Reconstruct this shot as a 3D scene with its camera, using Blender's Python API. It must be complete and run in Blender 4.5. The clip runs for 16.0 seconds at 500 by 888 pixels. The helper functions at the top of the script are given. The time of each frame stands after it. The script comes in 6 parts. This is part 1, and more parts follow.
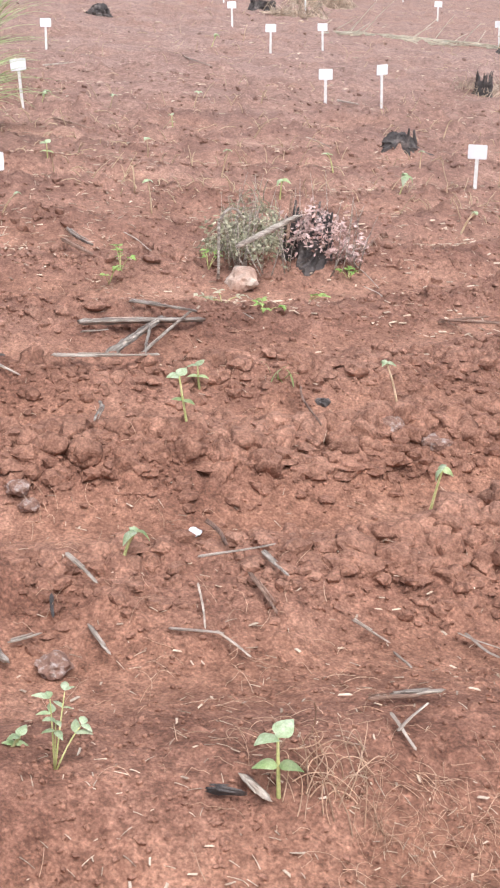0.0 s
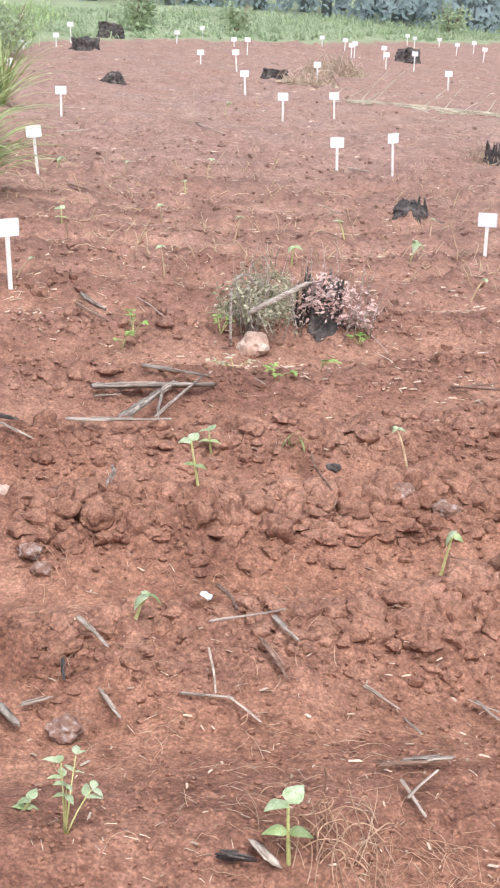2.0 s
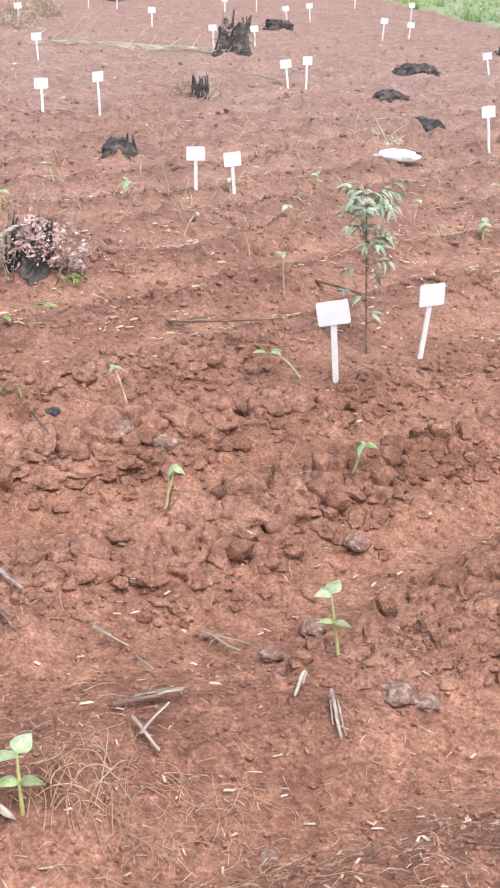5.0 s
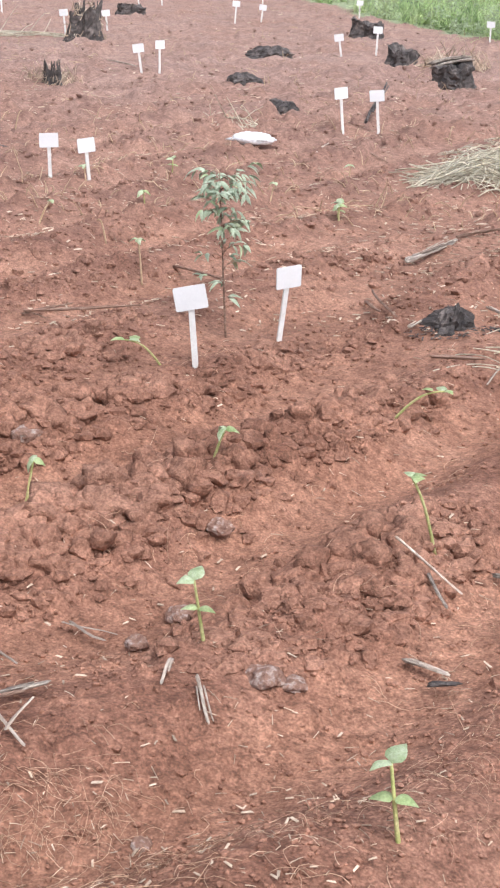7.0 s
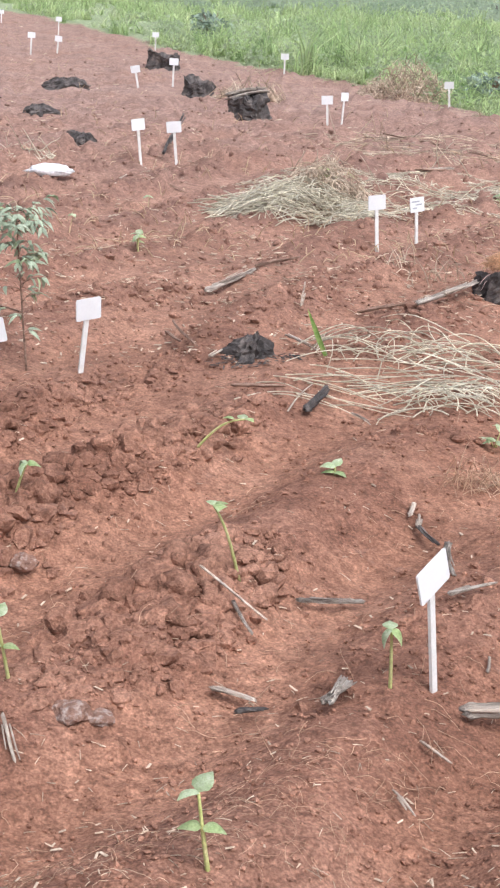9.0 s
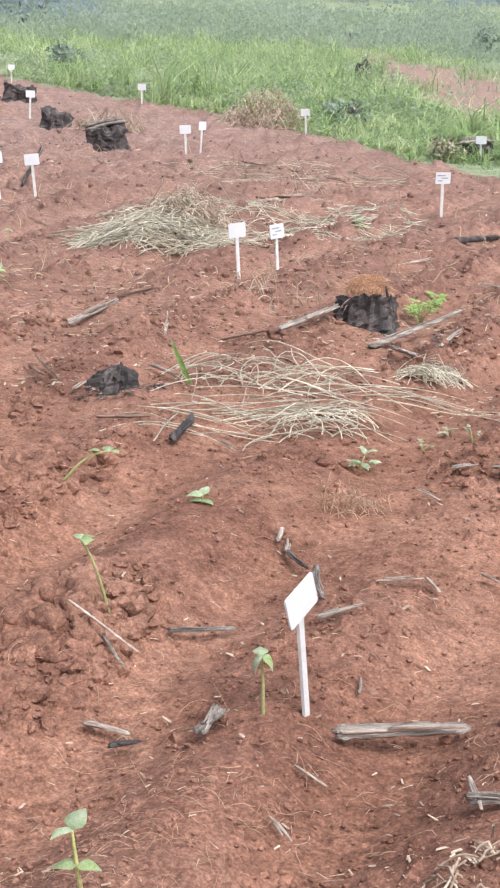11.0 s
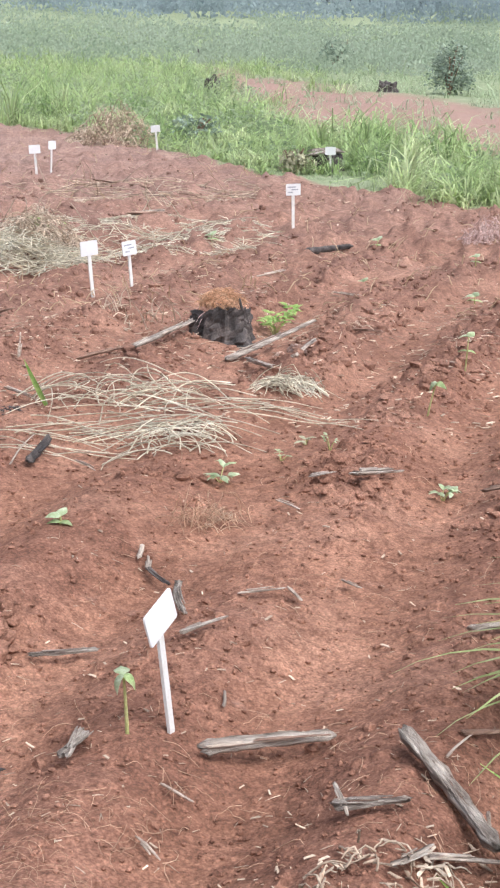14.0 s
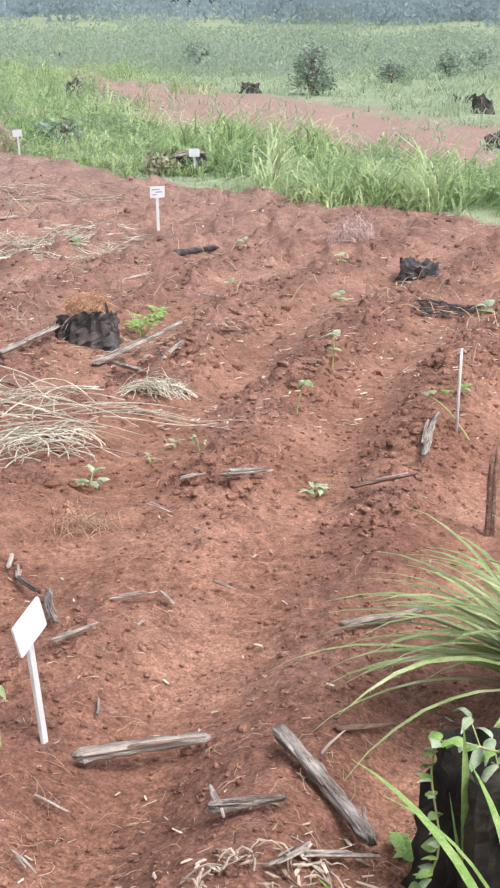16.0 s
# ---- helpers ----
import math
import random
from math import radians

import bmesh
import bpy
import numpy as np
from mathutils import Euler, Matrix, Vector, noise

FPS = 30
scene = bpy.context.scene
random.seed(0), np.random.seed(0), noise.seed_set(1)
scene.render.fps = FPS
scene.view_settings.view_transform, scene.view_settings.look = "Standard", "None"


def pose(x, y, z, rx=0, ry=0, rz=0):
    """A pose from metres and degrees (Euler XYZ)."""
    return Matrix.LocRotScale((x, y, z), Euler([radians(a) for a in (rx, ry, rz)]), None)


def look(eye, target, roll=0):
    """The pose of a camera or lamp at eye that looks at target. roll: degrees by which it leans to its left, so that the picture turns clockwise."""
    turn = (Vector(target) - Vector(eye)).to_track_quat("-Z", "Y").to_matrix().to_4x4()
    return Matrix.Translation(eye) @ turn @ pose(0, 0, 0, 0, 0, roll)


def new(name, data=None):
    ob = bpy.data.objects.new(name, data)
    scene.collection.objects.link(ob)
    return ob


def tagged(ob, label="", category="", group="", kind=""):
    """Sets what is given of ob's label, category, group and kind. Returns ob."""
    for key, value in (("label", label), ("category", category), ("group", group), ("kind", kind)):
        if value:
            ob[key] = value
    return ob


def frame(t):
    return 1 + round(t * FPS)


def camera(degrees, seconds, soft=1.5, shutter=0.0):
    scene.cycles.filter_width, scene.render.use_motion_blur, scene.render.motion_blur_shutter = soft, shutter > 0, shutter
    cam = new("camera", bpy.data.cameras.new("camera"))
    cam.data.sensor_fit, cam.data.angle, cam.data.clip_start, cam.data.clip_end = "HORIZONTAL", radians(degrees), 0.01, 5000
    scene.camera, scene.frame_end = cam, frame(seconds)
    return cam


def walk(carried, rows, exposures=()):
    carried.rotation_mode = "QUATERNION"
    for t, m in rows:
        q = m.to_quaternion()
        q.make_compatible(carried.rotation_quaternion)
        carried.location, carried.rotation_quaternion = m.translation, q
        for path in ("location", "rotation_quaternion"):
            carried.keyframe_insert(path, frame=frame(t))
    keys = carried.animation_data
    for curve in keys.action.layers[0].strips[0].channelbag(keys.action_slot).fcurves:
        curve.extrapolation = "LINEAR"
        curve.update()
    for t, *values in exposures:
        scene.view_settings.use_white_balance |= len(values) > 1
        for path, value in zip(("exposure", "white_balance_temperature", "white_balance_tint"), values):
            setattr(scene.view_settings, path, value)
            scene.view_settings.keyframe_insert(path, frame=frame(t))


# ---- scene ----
cam = camera(18.72, 16.0, soft=2.3)
# seconds, eye x y z, heading to the right, tilt up, lean to the left (degrees)
WALK = [
    (0, -0.085, 0.010, 1.459, -0.00, -19.75, 4.21),
    (0.5, -0.085, -0.003, 1.459, -0.38, -19.85, 4.19),
    (1, -0.081, -0.006, 1.461, -0.43, -19.75, 4.08),
    (1.5, -0.079, -0.006, 1.464, -0.47, -19.06, 4.13),
    (2, -0.090, -0.013, 1.471, -0.57, -17.39, 4.42),
    (2.5, -0.096, -0.023, 1.474, -0.70, -16.44, 4.40),
    (3, -0.085, -0.025, 1.476, 1.32, -16.44, 4.60),
    (3.5, -0.067, -0.014, 1.465, 3.83, -17.80, 4.44),
    (4, -0.059, -0.002, 1.459, 5.80, -18.82, 4.12),
    (4.2, -0.050, 0.003, 1.456, 6.88, -18.78, 3.83),
    (6.5, -0.008, 0.028, 1.446, 13.15, -19.30, 2.54),
    (7, -0.001, 0.026, 1.449, 15.11, -19.22, 2.62),
    (7.5, 0.003, 0.023, 1.454, 17.08, -19.11, 2.64),
    (8, 0.012, 0.031, 1.446, 18.67, -18.89, 2.64),
    (8.5, 0.011, 0.022, 1.456, 21.02, -18.18, 3.03),
    (9, 0.014, 0.010, 1.458, 22.61, -17.76, 3.28),
    (9.5, 0.022, 0.004, 1.460, 23.76, -17.41, 2.93),
    (9.7, 0.020, 0.005, 1.460, 24.57, -17.28, 3.08),
    (12, 0.043, -0.003, 1.466, 28.74, -16.14, 1.89),
    (12.5, 0.049, -0.004, 1.465, 29.50, -16.05, 1.75),
    (13, 0.055, -0.007, 1.465, 30.49, -15.82, 1.37),
    (13.5, 0.058, -0.005, 1.463, 31.06, -15.73, 1.22),
    (14, 0.065, -0.009, 1.461, 32.73, -15.73, 1.28),
    (14.5, 0.068, -0.008, 1.460, 33.82, -15.73, 1.35),
    (15, 0.076, -0.007, 1.459, 35.12, -15.83, 1.36),
    (15.5, 0.083, -0.008, 1.460, 36.54, -15.81, 1.04),
    (16, 0.088, -0.013, 1.459, 37.61, -15.57, 0.71),
]
walk(cam, [(t, pose(x, y, z, 90 + tilt, 0, -head) @ pose(0, 0, 0, 0, 0, lean)) for t, x, y, z, head, tilt, lean in WALK],
     exposures=[(0, 0.52, 5800, 10), (4.2, 0.60, 5800, 10), (6.3, 0.50, 5800, 10), (9.7, 0.41, 5800, 10), (11.8, 0.43, 5800, 10), (16, 0.47, 5800, 10)])

# ---- sky and daylight: bright thin overcast ----
world = bpy.data.worlds.new("overcast")
scene.world = world
world.use_nodes = True
wt = world.node_tree
sky = wt.nodes.new("ShaderNodeTexSky")
sky.sky_type = "NISHITA"
sky.sun_disc = False
sky.sun_elevation = radians(58)
sky.sun_rotation = radians(168)
sky.dust_density = 6.0
sky.air_density = 1.0
soft_sky = wt.nodes.new("ShaderNodeHueSaturation")
soft_sky.inputs["Saturation"].default_value = 0.5
wt.links.new(sky.outputs[0], soft_sky.inputs["Color"])
wt.links.new(soft_sky.outputs[0], wt.nodes["Background"].inputs[0])
wt.nodes["Background"].inputs[1].default_value = 0.15

sun_data = bpy.data.lights.new("sun", "SUN")
sun_data.energy = 1.6
sun_data.angle = radians(42)
sun_data.color = (1.0, 0.97, 0.93)
sun = new("sun", sun_data)
sun_az = radians(168)
sun.matrix_world = look((math.sin(sun_az) * 16, math.cos(sun_az) * 16, 25.6), (0, 0, 0))

# ---- relief of the field ----
def cell_random(ix, iy, seed):
    """Random numbers from 0 to 1 for whole-number cells."""
    h = (ix.astype(np.int64) * 374761393 + iy.astype(np.int64) * 668265263 + seed * 1442695041) & 0xFFFFFFFF
    h = ((h ^ (h >> 13)) * 1274126177) & 0xFFFFFFFF
    h = ((h ^ (h >> 15)) * 2246822519) & 0xFFFFFFFF
    return ((h ^ (h >> 16)) & 0xFFFF) / 65535.0


def ripple(x, y, size, seed):
    """Smooth value noise from -1 to 1 with cells of that size."""
    u, v = x / size, y / size
    ix, iy = np.floor(u), np.floor(v)
    fx, fy = u - ix, v - iy
    fx, fy = fx * fx * (3 - 2 * fx), fy * fy * (3 - 2 * fy)
    a, b = cell_random(ix, iy, seed), cell_random(ix + 1, iy, seed)
    c, d = cell_random(ix, iy + 1, seed), cell_random(ix + 1, iy + 1, seed)
    return 2 * ((a * (1 - fx) + b * fx) * (1 - fy) + (c * (1 - fx) + d * fx) * fy) - 1


def row_bend(x):
    """How the planting rows swing round the slope."""
    return 0.28 * x + 0.21 * np.logaddexp(0, (x - 0.4) / 0.35) - 0.16 * np.logaddexp(0, (x - 5.0) / 0.5)


def ridge(x, y):
    """0 in the furrows, 1 on the ridges."""
    wander = 0.10 * ripple(x, y, 0.9, 3) + 0.045 * ripple(x, y, 0.22, 4)
    phase = (y - row_bend(x) - 2.70) / 0.8 + wander
    return (0.5 - 0.5 * np.cos(2 * np.pi * phase)) ** 0.95


def level_patch(x, y):
    """1 on the trodden, level ground between the rows, round the straw."""
    straw = np.exp(-((((x - 2.75) / 0.95) ** 2 + ((y - 4.85) / 0.75) ** 2) ** 2))
    path = np.exp(-((((x - 2.3) / 0.62) ** 2 + ((y - 3.45) / 0.55) ** 2) ** 2))
    stand = np.exp(-((((x - 3.68) / 0.42) ** 2 + ((y - 5.8) / 0.38) ** 2) ** 2))
    return np.maximum(np.maximum(straw, stand), 0.75 * path)


GULLY = ((1.12, 4.2), (1.51, 4.89), (2.04, 5.84), (2.45, 6.5), (3.0, 7.3))


def gully(x, y):
    """Signed distance to the trodden groove that climbs past the sapling; positive on its left."""
    best, side = np.full(np.shape(x), 9.0), np.zeros(np.shape(x))
    for (ax, ay), (bx_, by_) in zip(GULLY[:-1], GULLY[1:]):
        ux, uy = bx_ - ax, by_ - ay
        w = np.clip(((x - ax) * ux + (y - ay) * uy) / (ux * ux + uy * uy), 0, 1)
        d = np.hypot(x - ax - w * ux, y - ay - w * uy)
        turn = np.sign(ux * (y - ay) - uy * (x - ax))
        side = np.where(d < best, turn, side)
        best = np.minimum(d, best)
    return best * side


def in_field(x, y):
    """1 on the tilled ground, falling to 0 over its edges."""
    wob = 0.35 * ripple(x, y, 1.7, 21) + 0.15 * ripple(x, y, 0.5, 22)
    right = np.clip((8.75 + wob - x) / 0.3, 0, 1)
    far = np.clip((36.0 + 1.65 * x + 2 * wob - y) / 0.8, 0, 1)
    left = np.clip((x + 2.3 + 0.09 * np.clip(y, 0, 40) - wob) / 0.3, 0, 1)
    return right * far * left


def relief(x, y):
    """Height of the ground, without its crumbs."""
    far = np.hypot(x, y)
    tilled = in_field(x, y)
    strength = np.clip(1.4 - far / 9.5, 0.35, 1.0) * (0.75 + 0.35 * ripple(x, y, 1.3, 5))
    bed = ridge(x, y) * (1 - 0.8 * level_patch(x, y)) + 0.25 * level_patch(x, y)
    off = gully(x, y) + 0.05 * ripple(x, y, 0.3, 6)
    groove = np.exp(-((off / 0.17) ** 2))
    bank = np.exp(-(((off - 0.36) / 0.2) ** 2)) + 0.6 * np.exp(-(((off + 0.36) / 0.2) ** 2))
    bed = bed * (1 - 0.85 * groove) + 0.35 * bank * (1 - bed)
    h = tilled * strength * 0.16 * bed - 0.045
    h = h + 0.022 * ripple(x, y, 0.55, 7) + 0.03 * ripple(x, y, 2.2, 8)
    hill = 0.03 * np.clip(far - 120, 0, 130) * np.clip((far - 120) / 60, 0, 1)
    return h * np.clip((120 - far) / 60, 0, 1) + hill


GRID_X, GRID_Y, STEP = -8.0, 0.0, 0.05
_gx, _gy = np.meshgrid(np.arange(GRID_X, 26, STEP), np.arange(GRID_Y, 44, STEP), indexing="ij")
HEIGHTS, TILLED = relief(_gx, _gy), in_field(_gx, _gy)


def ground_z(x, y):
    u, v = (x - GRID_X) / STEP, (y - GRID_Y) / STEP
    i, j = int(u), int(v)
    if u < 0 or v < 0 or i >= HEIGHTS.shape[0] - 1 or j >= HEIGHTS.shape[1] - 1:
        return float(relief(np.array([float(x)]), np.array([float(y)]))[0])
    fu, fv = u - i, v - j
    return float((HEIGHTS[i, j] * (1 - fu) + HEIGHTS[i + 1, j] * fu) * (1 - fv) + (HEIGHTS[i, j + 1] * (1 - fu) + HEIGHTS[i + 1, j + 1] * fu) * fv)


def is_tilled(x, y):
    i, j = int((x - GRID_X) / STEP), int((y - GRID_Y) / STEP)
    return 0 <= i < HEIGHTS.shape[0] and 0 <= j < HEIGHTS.shape[1] and TILLED[i, j] > 0.5


BROKEN_UP = ((1.1, 3.05), (0.6, 2.85), (1.2, 3.95), (0.6, 3.75), (1.55, 4.2), (-0.5, 3.85), (0.3, 4.0))  # heaps of fresh clods


def cloddiness(x, y):
    """Where the ridges are freshly broken up: 0 fine soil, 1 thick clods."""
    d, head = np.hypot(x, y), np.degrees(np.arctan2(x, y))
    fine = np.clip((head - 22) / 5, 0, 1) * np.clip((4.9 - d) / 0.8, 0, 1)
    fine = np.maximum(fine, np.clip(1.4 * level_patch(x, y), 0, 1))
    fresh = sum(np.exp(-(((x - cx) / 0.34) ** 2 + ((y - cy) / 0.3) ** 2)) for cx, cy in BROKEN_UP)
    return np.clip(1.25 * ridge(x, y) ** 1.5 * (0.6 + 0.75 * ripple(x, y, 0.7, 31) + 1.1 * fresh + 0.35 * np.clip((x - 3.2) / 0.6, 0, 1)), 0, 1) * np.clip((d - 2.6) / 0.6, 0.015, 1) * (1 - 0.85 * fine)


def lumps(x, y, size, seed, share, rise):
    """Broken clods in the sheet: a share of the cells of that size holds one."""
    u, v = x / size, y / size
    bx, by = np.floor(u), np.floor(v)
    best = np.zeros_like(x)
    for ox in (-1, 0, 1):
        for oy in (-1, 0, 1):
            cx, cy = bx + ox, by + oy
            grow = np.clip((share - cell_random(cx, cy, seed + 3)) * 4, 0, 1)
            r = 0.28 + 0.42 * cell_random(cx, cy, seed + 2)
            pu = u - cx - 0.2 - 0.6 * cell_random(cx, cy, seed)
            pv = v - cy - 0.2 - 0.6 * cell_random(cx, cy, seed + 1)
            turn = 6.283 * r * 7.3
            c, q = np.cos(turn), np.sin(turn)
            a, b = pu * c - pv * q, pu * q + pv * c
            facet = np.maximum(np.maximum(np.abs(a), np.abs(b) * 1.15), np.abs(0.74 * a + 0.7 * b))
            m = (0.55 * facet + 0.45 * np.hypot(a, b)) / r
            slant = 1 + 0.45 * a / r
            best = np.maximum(best, grow * r * slant * np.clip(1 - m ** 2, 0, 1) ** 1.25)
    return best * size * rise


def crumble(x, y):
    """Fine height of the tilled soil: clods within clods, crumbs and grains."""
    d = np.hypot(x, y)
    clod = cloddiness(x, y)
    wx = x + 0.012 * ripple(x, y, 0.05, 14) + 0.006 * ripple(x, y, 0.02, 17)
    wy = y + 0.012 * ripple(x, y, 0.05, 15) + 0.006 * ripple(x, y, 0.02, 18)
    away = np.clip((d - 5) / 5, 0, 1)
    h = (0.012 * ripple(x, y, 0.13, 11) + 0.007 * ripple(x, y, 0.06, 12)) * (0.45 + 0.8 * clod)
    big = np.maximum(lumps(wx, wy, 0.105, 40, 0.8 * clod, 0.6), lumps(wx + 3.3, wy, 0.062, 44, 0.15 + 0.75 * clod, 0.6))
    h = h + big - 0.016 * clod
    near = d < 11
    fine = lumps(wx[near], wy[near], 0.034, 50, 0.22 + 0.55 * clod[near] + 0.2 * ridge(x[near], y[near]), 0.38)
    fine = fine + 0.0035 * ripple(x[near], y[near], 0.025, 19) * (0.6 + clod[near])
    h[near] += fine
    h = h + away * (0.022 * ripple(x, y, 0.3, 16) + lumps(wx, wy, 0.25, 70, 0.4 + 0.3 * ripple(x, y, 1.1, 73), 0.34) + lumps(wx, wy, 0.125, 76, 0.55 + 0.4 * ripple(x, y, 0.8, 77), 0.55))
    return h


# ---- materials ----
def material(name, rough=0.85):
    m = bpy.data.materials.new(name)
    m.use_nodes = True
    b = m.node_tree.nodes["Principled BSDF"]
    b.inputs["Roughness"].default_value = rough
    b.inputs["Specular IOR Level"].default_value = 0.25
    return m, m.node_tree, b


def put_node(nt, kind, **values):
    n = nt.nodes.new(kind)
    for key, value in values.items():
        n.inputs[key.replace("_", " ")].default_value = value
    return n


def noise_node(nt, coord, scale, detail=4.0, rough=0.6):
    n = put_node(nt, "ShaderNodeTexNoise", Scale=scale, Detail=detail, Roughness=rough)
    nt.links.new(coord, n.inputs["Vector"])
    return n.outputs[0]


def ramp_node(nt, value, stops):
    n = nt.nodes.new("ShaderNodeValToRGB")
    while len(n.color_ramp.elements) < len(stops):
        n.color_ramp.elements.new(0.5)
    for e, (at, c) in zip(n.color_ramp.elements, stops):
        e.position, e.color = at, (*c, 1)
    nt.links.new(value, n.inputs[0])
    return n.outputs[0]


def mix_node(nt, factor, a, b, how="MIX"):
    n = nt.nodes.new("ShaderNodeMix")
    n.data_type, n.blend_type = "RGBA", how
    for key, value in ((0, factor), (6, a), (7, b)):
        if isinstance(value, (int, float)):
            n.inputs[key].default_value = value
        elif isinstance(value, tuple):
            n.inputs[key].default_value = (*value, 1)
        else:
            nt.links.new(value, n.inputs[key])
    return n.outputs[2]


def bump_node(nt, b, height, strength, distance):
    n = put_node(nt, "ShaderNodeBump", Strength=strength, Distance=distance)
    nt.links.new(height, n.inputs["Height"])
    nt.links.new(n.outputs[0], b.inputs["Normal"])


def grainy(name, dark, mid, light, scale, fine, rough=0.85, bump=0.4, island=0.0, single=0.0, through_light=0.0, fibre=False, depth=1.0):
    """A surface with broad patches and fine grain; island and single: how far pieces differ from one another."""
    m, nt, b = material(name, rough)
    co = nt.nodes.new("ShaderNodeNewGeometry").outputs["Position"]
    if fibre:
        along = put_node(nt, "ShaderNodeMapping", Scale=(0.09, 1.0, 1.0))
        nt.links.new(nt.nodes.new("ShaderNodeTexCoord").outputs["Object"], along.inputs["Vector"])
        co = along.outputs[0]
    broad = ramp_node(nt, noise_node(nt, co, scale), ((0.3, dark), (0.5, mid), (0.7, light)))
    grain = noise_node(nt, co, fine, 6.0, 0.7)
    shade = ramp_node(nt, grain, ((0.25, (1 - 0.38 * depth,) * 3), (0.75, (1 + 0.3 * depth,) * 3)))
    col = mix_node(nt, 1.0, broad, shade, "MULTIPLY")
    for amount, kind, out in ((island, "ShaderNodeNewGeometry", "Random Per Island"), (single, "ShaderNodeObjectInfo", "Random")):
        if amount:
            rnd = nt.nodes.new(kind).outputs[out]
            col = mix_node(nt, 1.0, col, ramp_node(nt, rnd, ((0.0, (1 - amount,) * 3), (1.0, (1 + amount,) * 3))), "MULTIPLY")
    nt.links.new(col, b.inputs["Base Color"])
    bump_node(nt, b, grain, bump, 0.01)
    if through_light:
        t = nt.nodes.new("ShaderNodeBsdfTranslucent")
        nt.links.new(col, t.inputs[0])
        s = nt.nodes.new("ShaderNodeMixShader")
        s.inputs[0].default_value = through_light
        out = nt.nodes["Material Output"]
        nt.links.new(b.outputs[0], s.inputs[1])
        nt.links.new(t.outputs[0], s.inputs[2])
        nt.links.new(s.outputs[0], out.inputs[0])
    return m


SOIL_DARK, SOIL_MID, SOIL_LIGHT = (0.196, 0.097, 0.063), (0.273, 0.141, 0.093), (0.345, 0.191, 0.130)


